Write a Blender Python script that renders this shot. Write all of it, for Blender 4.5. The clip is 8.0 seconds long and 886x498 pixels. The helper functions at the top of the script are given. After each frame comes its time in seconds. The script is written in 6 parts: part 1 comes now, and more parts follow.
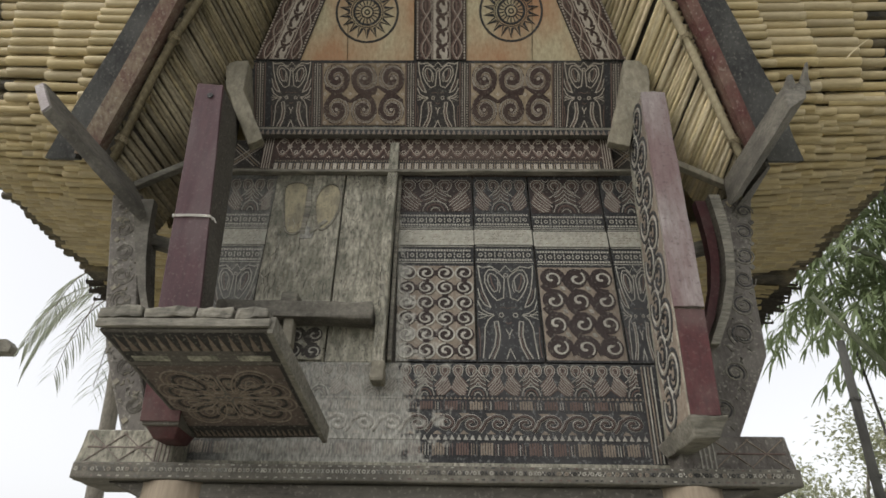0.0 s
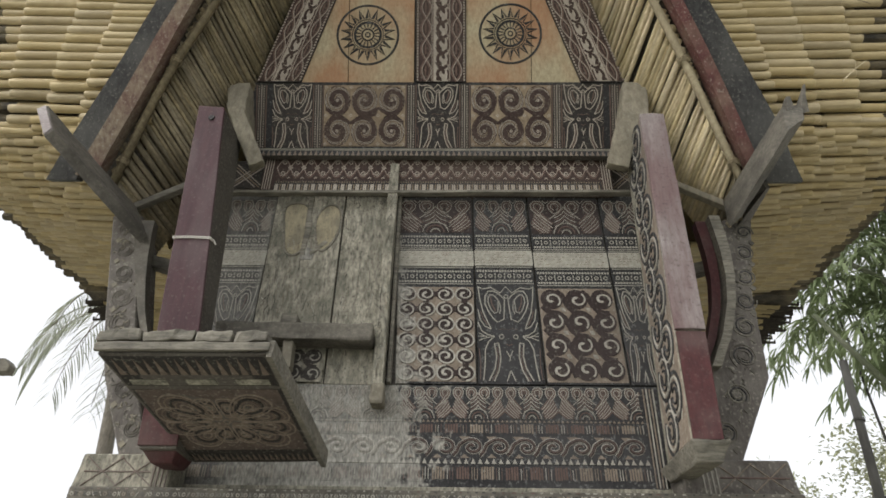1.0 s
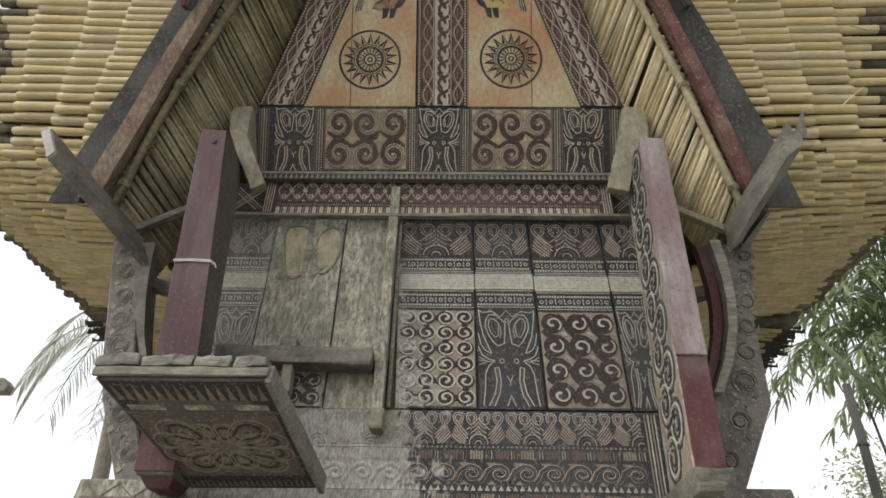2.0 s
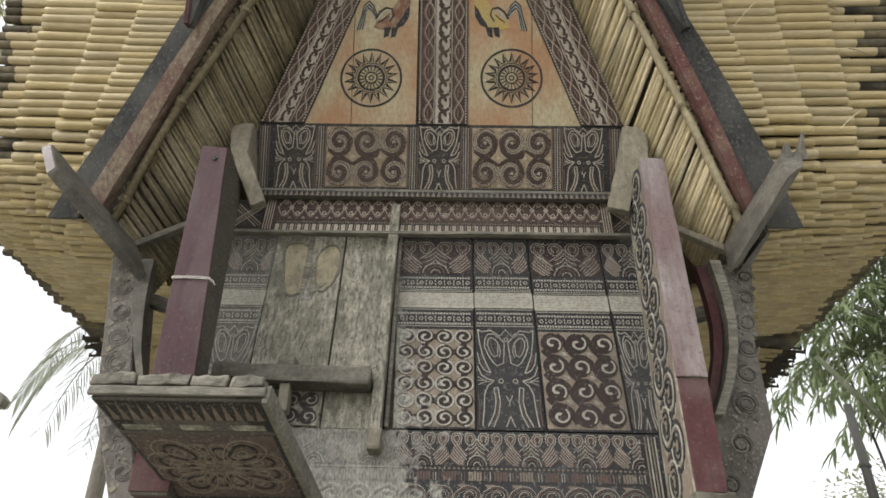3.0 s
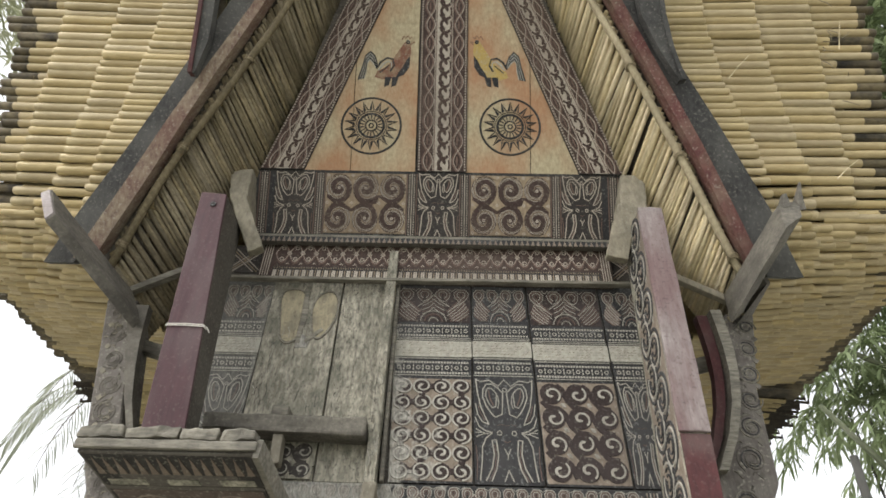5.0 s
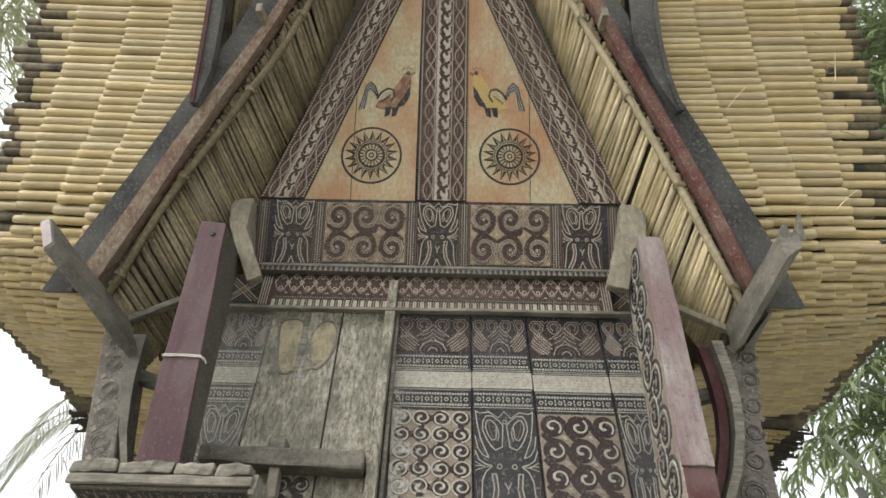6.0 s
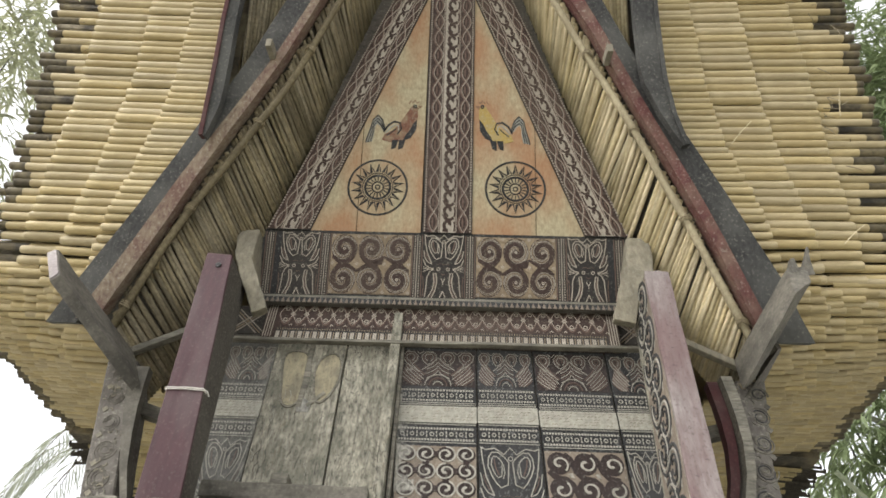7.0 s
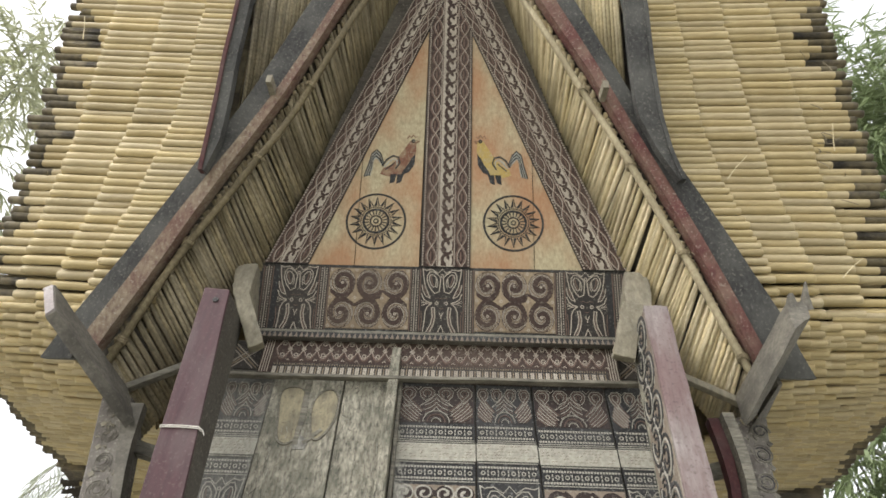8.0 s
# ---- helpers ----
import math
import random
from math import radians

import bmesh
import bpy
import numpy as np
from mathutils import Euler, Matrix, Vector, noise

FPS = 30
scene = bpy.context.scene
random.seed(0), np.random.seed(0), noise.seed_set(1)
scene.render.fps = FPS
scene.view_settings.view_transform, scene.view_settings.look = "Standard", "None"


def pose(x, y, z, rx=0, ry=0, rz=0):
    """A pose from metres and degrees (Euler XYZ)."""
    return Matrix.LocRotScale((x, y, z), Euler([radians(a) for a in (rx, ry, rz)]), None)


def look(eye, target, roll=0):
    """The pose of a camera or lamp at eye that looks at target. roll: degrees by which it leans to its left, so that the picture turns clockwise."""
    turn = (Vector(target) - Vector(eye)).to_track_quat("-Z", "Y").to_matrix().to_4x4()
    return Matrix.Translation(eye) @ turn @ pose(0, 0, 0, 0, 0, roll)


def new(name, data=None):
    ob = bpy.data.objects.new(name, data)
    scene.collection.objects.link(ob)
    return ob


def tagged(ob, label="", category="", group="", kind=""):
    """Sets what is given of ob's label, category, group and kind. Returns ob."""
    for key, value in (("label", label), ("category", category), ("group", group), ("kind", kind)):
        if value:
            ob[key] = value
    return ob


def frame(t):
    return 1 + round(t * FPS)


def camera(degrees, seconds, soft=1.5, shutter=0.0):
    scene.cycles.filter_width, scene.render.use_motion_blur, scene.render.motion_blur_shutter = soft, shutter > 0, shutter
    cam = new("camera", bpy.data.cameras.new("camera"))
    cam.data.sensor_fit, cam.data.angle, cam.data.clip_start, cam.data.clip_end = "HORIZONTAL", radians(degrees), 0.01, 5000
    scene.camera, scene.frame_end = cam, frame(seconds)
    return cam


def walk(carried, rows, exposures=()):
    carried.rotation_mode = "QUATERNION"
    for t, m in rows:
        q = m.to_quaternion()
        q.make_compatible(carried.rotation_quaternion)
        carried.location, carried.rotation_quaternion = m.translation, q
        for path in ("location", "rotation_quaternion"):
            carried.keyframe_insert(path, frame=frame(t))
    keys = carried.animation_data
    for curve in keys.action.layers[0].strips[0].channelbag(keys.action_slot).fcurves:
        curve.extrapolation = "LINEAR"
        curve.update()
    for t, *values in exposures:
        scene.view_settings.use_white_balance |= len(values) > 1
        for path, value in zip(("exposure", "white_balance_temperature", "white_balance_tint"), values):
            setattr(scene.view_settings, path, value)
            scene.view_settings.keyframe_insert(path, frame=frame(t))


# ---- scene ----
cam = camera(70.8, 8.0, soft=1.7)
PATH = [
    (0, (0.098, -2.417, 1.512), (0.066, -0.712, 2.557), 0.9),
    (0.5, (0.099, -2.419, 1.518), (0.068, -0.728, 2.585), 0.8),
    (1, (0.1, -2.424, 1.528), (0.066, -0.748, 2.62), 0.9),
    (1.5, (0.101, -2.431, 1.536), (0.065, -0.775, 2.657), 1.0),
    (3, (0.102, -2.437, 1.56), (0.065, -0.824, 2.742), 1.6),
    (3.5, (0.102, -2.441, 1.57), (0.07, -0.849, 2.781), 1.5),
    (4, (0.106, -2.438, 1.575), (0.074, -0.868, 2.813), 1.5),
    (4.5, (0.105, -2.438, 1.582), (0.071, -0.886, 2.844), 1.8),
    (6, (0.108, -2.444, 1.608), (0.069, -0.969, 2.958), 2.2),
    (6.5, (0.104, -2.446, 1.617), (0.059, -1.003, 3.0), 2.4),
    (7, (0.101, -2.45, 1.625), (0.046, -1.039, 3.042), 3.0),
    (7.5, (0.098, -2.459, 1.638), (0.04, -1.082, 3.088), 3.2),
    (8, (0.098, -2.466, 1.644), (0.048, -1.123, 3.125), 2.9),
]
EXPOSURES = [(0.0, 0.88), (1.5, 1.10), (3.0, 1.26), (5.0, 1.42), (8.0, 1.66)]
walk(cam, [(t, look(eye, target, roll)) for t, eye, target, roll in PATH], EXPOSURES)

# ---- sky and light: an overcast, white sky ----
world = bpy.data.worlds.new("overcast_sky")
scene.world = world
world.use_nodes = True
wn, wl = world.node_tree.nodes, world.node_tree.links
wn.clear()
sky = wn.new("ShaderNodeTexSky")
sky.sky_type, sky.sun_disc = "NISHITA", False
sky.sun_elevation, sky.sun_rotation = radians(42), radians(243)
sky.air_density, sky.dust_density, sky.ozone_density = 1.0, 4.0, 1.0
pale = wn.new("ShaderNodeHueSaturation")
pale.inputs["Saturation"].default_value = 0.22
back = wn.new("ShaderNodeBackground")
back.inputs["Strength"].default_value = 0.15
wout = wn.new("ShaderNodeOutputWorld")
wl.new(sky.outputs[0], pale.inputs["Color"])
cloud = wn.new("ShaderNodeMix")
cloud.data_type = "RGBA"
cloud.inputs[0].default_value = 0.50
cloud.inputs[7].default_value = (3.62, 3.58, 3.62, 1)
wl.new(pale.outputs[0], cloud.inputs[6])
wl.new(cloud.outputs[2], back.inputs["Color"])
wl.new(back.outputs[0], wout.inputs["Surface"])
sun = new("sun", bpy.data.lights.new("sun", "SUN"))
sun.data.energy, sun.data.angle, sun.data.color = 0.78, radians(60), (1.0, 0.97, 0.92)
sun.matrix_world = look((-6.2, -3.2, 6.2), (0, 0, 0))

# ---- materials ----


def surface(name, light, dark, stain=None, grain=(6, 6, 6), rough=0.8, bump=0.3, rnd=0.0, worn=0.0,
            blotch=2.5, stain_amount=0.5, stretch=1.0, fleck=0.0, island=0.0, metal=0.0, fleck_colour=(0.45, 0.43, 0.36)):
    """A weathered surface: stretched grain, broad stains, pale flecks, optional loss of paint on the old side of the wall."""
    m = bpy.data.materials.new(name)
    m.use_nodes = True
    n, l = m.node_tree.nodes, m.node_tree.links
    b = n["Principled BSDF"]
    b.inputs["Roughness"].default_value, b.inputs["Metallic"].default_value = rough, metal
    b.inputs["Specular IOR Level"].default_value = 0.25
    tc = n.new("ShaderNodeTexCoord")
    mp = n.new("ShaderNodeMapping")
    mp.inputs["Scale"].default_value = grain
    l.new(tc.outputs["Object"], mp.inputs["Vector"])
    g = n.new("ShaderNodeTexNoise")
    g.inputs["Scale"].default_value, g.inputs["Detail"].default_value, g.inputs["Roughness"].default_value = 5, 7, 0.65
    l.new(mp.outputs[0], g.inputs["Vector"])
    gr = n.new("ShaderNodeMapRange")
    gr.inputs["From Min"].default_value, gr.inputs["From Max"].default_value = 0.3, 0.72
    l.new(g.outputs["Fac"], gr.inputs["Value"])

    def mix(fac, a, c):
        x = n.new("ShaderNodeMix")
        x.data_type = "RGBA"
        for src, key in ((fac, 0), (a, 6), (c, 7)):
            if isinstance(src, tuple):
                x.inputs[key].default_value = (*src, 1)
            elif isinstance(src, float):
                x.inputs[key].default_value = src
            else:
                l.new(src, x.inputs[key])
        return x.outputs[2]

    def noise_mask(scale, lo, hi, detail=5, source=None):
        q = n.new("ShaderNodeTexNoise")
        q.inputs["Scale"].default_value, q.inputs["Detail"].default_value = scale, detail
        l.new(source or tc.outputs["Object"], q.inputs["Vector"])
        r = n.new("ShaderNodeMapRange")
        r.inputs["From Min"].default_value, r.inputs["From Max"].default_value = lo, hi
        l.new(q.outputs["Fac"], r.inputs["Value"])
        return r.outputs[0]

    def calc(op, a, c):
        x = n.new("ShaderNodeMath")
        x.operation = op
        for src, key in ((a, 0), (c, 1)):
            if isinstance(src, (int, float)):
                x.inputs[key].default_value = src
            else:
                l.new(src, x.inputs[key])
        return x.outputs[0]

    col = mix(gr.outputs[0], tuple(dark), tuple(light))
    if stain:
        sm = n.new("ShaderNodeMapping")
        sm.inputs["Scale"].default_value = (1, 1, stretch)
        l.new(tc.outputs["Object"], sm.inputs["Vector"])
        col = mix(calc("MULTIPLY", noise_mask(blotch, 0.42, 0.63, 6, sm.outputs[0]), stain_amount), col, tuple(stain))
    if fleck:
        col = mix(calc("MULTIPLY", noise_mask(85, 0.57, 0.70, 8), fleck), col, fleck_colour)
    if worn:
        geo = n.new("ShaderNodeNewGeometry")
        sep = n.new("ShaderNodeSeparateXYZ")
        l.new(geo.outputs["Position"], sep.inputs[0])
        zt = n.new("ShaderNodeMapRange")
        zt.inputs["From Min"].default_value, zt.inputs["From Max"].default_value = 2.86, 3.0
        zt.inputs["To Min"].default_value, zt.inputs["To Max"].default_value = -0.05, -0.20
        l.new(sep.outputs["Z"], zt.inputs["Value"])
        big = calc("MULTIPLY", noise_mask(3.0, 0.3, 0.7, 3, geo.outputs["Position"]), 0.22)
        small = calc("MULTIPLY", noise_mask(25, 0.3, 0.7, 6, geo.outputs["Position"]), 0.16)
        high = n.new("ShaderNodeMapRange")
        high.inputs["From Min"].default_value, high.inputs["From Max"].default_value = 3.47, 3.43
        l.new(sep.outputs["Z"], high.inputs["Value"])
        d = calc("SUBTRACT", calc("ADD", calc("ADD", sep.outputs["X"], big), small), calc("ADD", zt.outputs[0], 0.19))
        w = n.new("ShaderNodeMapRange")
        w.inputs["From Min"].default_value, w.inputs["From Max"].default_value = 0.02, -0.02
        l.new(d, w.inputs["Value"])
        # the corner beside the old door keeps more of its paint
        keep = n.new("ShaderNodeMapRange")
        keep.inputs["From Min"].default_value, keep.inputs["From Max"].default_value = -0.80, -0.72
        keep.inputs["To Min"].default_value, keep.inputs["To Max"].default_value = 0.35, 1.0
        l.new(sep.outputs["X"], keep.inputs["Value"])
        patch = calc("ADD", calc("MULTIPLY", noise_mask(14, 0.35, 0.6, 6, geo.outputs["Position"]), 0.35), 0.65)
        oldmap = n.new("ShaderNodeMapping")
        oldmap.inputs["Scale"].default_value = (34, 34, 12)
        l.new(geo.outputs["Position"], oldmap.inputs["Vector"])
        old = mix(noise_mask(4, 0.35, 0.68, 7, oldmap.outputs[0]), (0.225, 0.22, 0.195), (0.50, 0.485, 0.425))
        col = mix(calc("MULTIPLY", calc("MULTIPLY", calc("MULTIPLY", calc("MULTIPLY", w.outputs[0], high.outputs[0]), keep.outputs[0]), patch), worn), col, old)
    if rnd:
        oi = n.new("ShaderNodeObjectInfo")
        hs = n.new("ShaderNodeHueSaturation")
        vr = n.new("ShaderNodeMapRange")
        vr.inputs["To Min"].default_value, vr.inputs["To Max"].default_value = 1 - rnd, 1 + rnd
        l.new(oi.outputs["Random"], vr.inputs["Value"])
        l.new(vr.outputs[0], hs.inputs["Value"])
        sr = n.new("ShaderNodeMapRange")
        sr.inputs["To Min"].default_value, sr.inputs["To Max"].default_value = 1.06, 0.86
        l.new(calc("FRACT", calc("MULTIPLY", oi.outputs["Random"], 7.3), 0), sr.inputs["Value"])
        l.new(sr.outputs[0], hs.inputs["Saturation"])
        l.new(col, hs.inputs["Color"])
        col = hs.outputs[0]
    if island:
        gi = n.new("ShaderNodeNewGeometry")
        hi = n.new("ShaderNodeHueSaturation")
        ri = n.new("ShaderNodeMapRange")
        ri.inputs["To Min"].default_value, ri.inputs["To Max"].default_value = 1 - island, 1 + island
        l.new(gi.outputs["Random Per Island"], ri.inputs["Value"])
        l.new(ri.outputs[0], hi.inputs["Value"])
        l.new(col, hi.inputs["Color"])
        col = hi.outputs[0]
    l.new(col, b.inputs["Base Color"])
    bp = n.new("ShaderNodeBump")
    bp.inputs["Strength"].default_value, bp.inputs["Distance"].default_value = bump, 0.004
    l.new(g.outputs["Fac"], bp.inputs["Height"])
    l.new(bp.outputs[0], b.inputs["Normal"])
    return m


def leaf_stuff(name, light, dark):
    m = surface(name, light, dark, grain=(1, 1, 1), rough=0.6, bump=0.1)
    n, l = m.node_tree.nodes, m.node_tree.links
    b = n["Principled BSDF"]
    tr = n.new("ShaderNodeBsdfTranslucent")
    tr.inputs["Color"].default_value = (*[min(1, 1.6 * c) for c in light], 1)
    mx = n.new("ShaderNodeMixShader")
    mx.inputs[0].default_value = 0.28
    l.new(b.outputs[0], mx.inputs[1])
    l.new(tr.outputs[0], mx.inputs[2])
    l.new(mx.outputs[0], n["Material Output"].inputs["Surface"])
    return m


W = 0.80
BLACK = surface("black_paint", (0.040, 0.0398, 0.0405), (0.019, 0.019, 0.0195), (0.074, 0.073, 0.072), grain=(20, 20, 5), fleck=0.3, worn=W, fleck_colour=(0.38, 0.385, 0.37))
DARKRED = surface("dark_red_paint", (0.046, 0.032, 0.029), (0.021, 0.016, 0.015), (0.065, 0.055, 0.052), grain=(20, 20, 5), fleck=0.2, worn=W)
CREAM = surface("lime_white_paint", (0.47, 0.45, 0.39), (0.26, 0.25, 0.215), (0.17, 0.16, 0.14), grain=(15, 15, 8), worn=W, fleck=0.35, fleck_colour=(0.1, 0.09, 0.08))
TAN = surface("tan_ochre_paint", (0.28, 0.232, 0.182), (0.15, 0.122, 0.095), (0.11, 0.094, 0.080), grain=(15, 15, 6), worn=W, fleck=0.3)
MAUVE = surface("faded_red_brown_paint", (0.17, 0.118, 0.10), (0.085, 0.058, 0.05), (0.08, 0.06, 0.052), grain=(15, 15, 6), worn=W)
PALEBAND = surface("pale_band_paint", (0.46, 0.445, 0.38), (0.27, 0.26, 0.22), (0.22, 0.21, 0.175), grain=(12, 12, 8), worn=0.4, fleck=0.3, fleck_colour=(0.2, 0.19, 0.16))
OLDWOOD = surface("grey_weathered_wood", (0.50, 0.47, 0.375), (0.085, 0.082, 0.068), (0.115, 0.115, 0.088), grain=(14, 14, 5), bump=0.8, blotch=15, stain_amount=0.6, stretch=0.5, fleck=0.75, fleck_colour=(0.055, 0.052, 0.046))
GREYBEAM = surface("grey_beam_wood", (0.31, 0.29, 0.235), (0.10, 0.094, 0.078), (0.07, 0.066, 0.056), grain=(3, 16, 16), bump=0.8, blotch=8, fleck=0.3, fleck_colour=(0.05, 0.047, 0.04))
STRUTWOOD = surface("old_strut_wood", (0.19, 0.175, 0.145), (0.095, 0.088, 0.073), (0.055, 0.052, 0.045), grain=(9, 9, 9), bump=0.6, blotch=7, stain_amount=0.6, fleck=0.15)
SAWNFACE = surface("sawn_end_grain", (0.42, 0.39, 0.38), (0.24, 0.21, 0.205), (0.15, 0.12, 0.12), grain=(12, 12, 12), bump=0.3, fleck=0.3)
PALEWOOD = surface("pale_cut_wood", (0.34, 0.31, 0.235), (0.17, 0.153, 0.115), (0.10, 0.092, 0.075), grain=(9, 9, 4), bump=0.5, fleck=0.2)
DARKWOOD = surface("dark_old_wood", (0.115, 0.104, 0.088), (0.042, 0.038, 0.033), (0.15, 0.14, 0.12), grain=(4, 14, 14), bump=0.5, fleck=0.25)
POSTPAINT = surface("dark_carved_post", (0.135, 0.122, 0.108), (0.055, 0.048, 0.043), (0.21, 0.195, 0.17), grain=(16, 16, 5), blotch=8, stain_amount=0.5, bump=0.6, fleck=0.4)
PURPLE = surface("maroon_paint", (0.078, 0.037, 0.042), (0.050, 0.025, 0.029), (0.12, 0.09, 0.09), grain=(12, 12, 2), rough=0.6, blotch=9, stretch=0.3, stain_amount=0.45, bump=0.25, fleck=0.08)
PURPLEWORN = surface("rubbed_maroon_paint", (0.35, 0.325, 0.31), (0.185, 0.155, 0.148), (0.125, 0.068, 0.068), grain=(12, 12, 3), rough=0.75, blotch=4, stretch=0.4, stain_amount=0.72, fleck=0.45, fleck_colour=(0.05, 0.035, 0.035))
REDPAINT = surface("dull_red_paint", (0.095, 0.036, 0.036), (0.055, 0.024, 0.025), (0.12, 0.09, 0.083), grain=(10, 10, 4), blotch=6, fleck=0.06)
BARGERED = surface("worn_red_board_edge", (0.17, 0.080, 0.070), (0.080, 0.030, 0.030), (0.24, 0.19, 0.14), grain=(9, 9, 3), blotch=7, stain_amount=0.4, fleck=0.35)
BARGE = surface("black_board_paint", (0.068, 0.068, 0.066), (0.027, 0.027, 0.027), (0.13, 0.13, 0.12), grain=(12, 12, 4), bump=0.4, blotch=4, fleck=0.2)
BARGEEDGE = surface("rubbed_red_board_edge", (0.31, 0.265, 0.19), (0.12, 0.075, 0.06), (0.105, 0.036, 0.036), grain=(9, 9, 3), blotch=2.2, stain_amount=0.65, fleck=0.4)
GABLEWOOD = surface("bare_gable_planks", (0.52, 0.455, 0.305), (0.30, 0.255, 0.165), (0.34, 0.135, 0.06), grain=(16, 16, 1.2), blotch=3.6, stretch=0.4, stain_amount=0.62, bump=0.4, fleck=0.3, fleck_colour=(0.24, 0.20, 0.135))
BAMBOO = surface("dry_yellow_bamboo", (0.525, 0.432, 0.245), (0.355, 0.287, 0.155), (0.33, 0.255, 0.13), grain=(3, 20, 20), rough=0.55, bump=0.15, rnd=0.15, blotch=5, stain_amount=0.35, fleck=0.2, fleck_colour=(0.25, 0.19, 0.10))
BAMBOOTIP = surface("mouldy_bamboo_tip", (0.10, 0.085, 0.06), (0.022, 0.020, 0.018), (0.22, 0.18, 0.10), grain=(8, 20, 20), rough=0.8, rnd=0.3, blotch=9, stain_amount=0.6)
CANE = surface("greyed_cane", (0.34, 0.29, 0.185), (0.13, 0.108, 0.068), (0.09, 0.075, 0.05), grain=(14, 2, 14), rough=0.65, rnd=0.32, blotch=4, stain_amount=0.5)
# pale cane, brightened further for the light on the right-hand soffit
CANEPALE = surface("pale_cane_lit", (0.66, 0.57, 0.36), (0.40, 0.335, 0.20), (0.24, 0.195, 0.12), grain=(14, 2, 14), rough=0.6, rnd=0.28, blotch=6, stain_amount=0.4)
THATCH = surface("layered_bamboo_ends", (0.50, 0.41, 0.215), (0.30, 0.24, 0.125), (0.20, 0.16, 0.085), grain=(6, 24, 6), rough=0.7, blotch=6, stain_amount=0.45, island=0.3)
THATCHDARK = surface("mouldy_eave_ends", (0.07, 0.06, 0.045), (0.02, 0.018, 0.016), grain=(10, 30, 10))
PILLAR = surface("pale_palm_trunk", (0.36, 0.30, 0.22), (0.22, 0.18, 0.13), (0.15, 0.12, 0.09), grain=(14, 14, 2), blotch=2)
HOLLOW = surface("bare_door_hollow", (0.41, 0.365, 0.245), (0.25, 0.22, 0.15), (0.14, 0.13, 0.105), grain=(18, 18, 5), blotch=16, stain_amount=0.6, bump=0.6, fleck=0.6, fleck_colour=(0.10, 0.095, 0.08))
MOTIFRED = surface("faded_motif_red", (0.23, 0.115, 0.075), (0.14, 0.07, 0.048), (0.32, 0.26, 0.17), grain=(20, 20, 8), blotch=22, stain_amount=0.6, fleck=0.4)
MOTIFPALE = surface("faded_motif_grey", (0.42, 0.43, 0.38), (0.26, 0.27, 0.25), (0.36, 0.30, 0.20), grain=(20, 20, 8), blotch=22)
MOTIFYELLOW = surface("faded_motif_yellow", (0.46, 0.34, 0.11), (0.33, 0.24, 0.08), (0.36, 0.30, 0.18), grain=(20, 20, 8), blotch=22, stain_amount=0.5, fleck=0.4)
STRING = surface("white_cord", (0.7, 0.68, 0.62), (0.5, 0.48, 0.44))
TWINE = surface("old_rattan_cord", (0.35, 0.30, 0.19), (0.15, 0.12, 0.08), grain=(20, 20, 20))
# unseen ground; its paleness is set to bounce light onto wall and eaves
EARTH = surface("pale_bounce_ground", (0.43, 0.41, 0.37), (0.275, 0.262, 0.232), (0.10, 0.125, 0.06), grain=(4, 4, 4), blotch=0.35, stain_amount=0.6, bump=0.6)
LEAFBAMBOO = leaf_stuff("bamboo_leaf", (0.20, 0.245, 0.125), (0.080, 0.105, 0.055))
# palm leaves lightened: the bright sky's haze is put into their colour
LEAFPALMHAZE = leaf_stuff("hazed_palm_leaf", (0.30, 0.32, 0.25), (0.17, 0.19, 0.14))
LEAFPALE = leaf_stuff("pale_leaf", (0.34, 0.35, 0.23), (0.17, 0.19, 0.10))
BARK = surface("grey_bark", (0.24, 0.22, 0.18), (0.11, 0.10, 0.085), grain=(6, 6, 2), bump=0.7)
GREENCULM = surface("green_bamboo_culm", (0.11, 0.125, 0.075), (0.06, 0.07, 0.045), (0.15, 0.15, 0.12), grain=(8, 8, 2))
GREYCULM = surface("grey_old_bamboo_pole", (0.075, 0.073, 0.066), (0.038, 0.037, 0.034), (0.11, 0.11, 0.10), grain=(8, 8, 2))

# ---- mesh helpers ----


def part(name, bm, material, parent=None, label="", smooth=False, worn_edge=0.0):
    """Links a bmesh as one mesh object under a thing or a part; worn_edge makes old timber uneven by that many metres."""
    if worn_edge:
        bmesh.ops.subdivide_edges(bm, edges=[e for e in bm.edges if e.calc_length() > 0.03], cuts=7, use_grid_fill=True)
        for v in bm.verts:
            v.co += worn_edge * (noise.noise_vector(v.co * 14) + 0.6 * noise.noise_vector(v.co * 45))
    me = bpy.data.meshes.new(name)
    bmesh.ops.recalc_face_normals(bm, faces=bm.faces)
    bm.to_mesh(me)
    bm.free()
    for m in material if isinstance(material, (list, tuple)) else [material]:
        me.materials.append(m)
    if smooth:
        me.shade_smooth()
    ob = new(name, me)
    ob.parent = parent
    return tagged(ob, label)


def raw(name, verts, faces, material, parent=None, label="", slots=None, smooth=False):
    me = bpy.data.meshes.new(name)
    me.from_pydata(verts, [], faces)
    for m in material if isinstance(material, (list, tuple)) else [material]:
        me.materials.append(m)
    if slots:
        me.polygons.foreach_set("material_index", slots)
    if smooth:
        me.shade_smooth()
    me.update()
    ob = new(name, me)
    ob.parent = parent
    return tagged(ob, label)


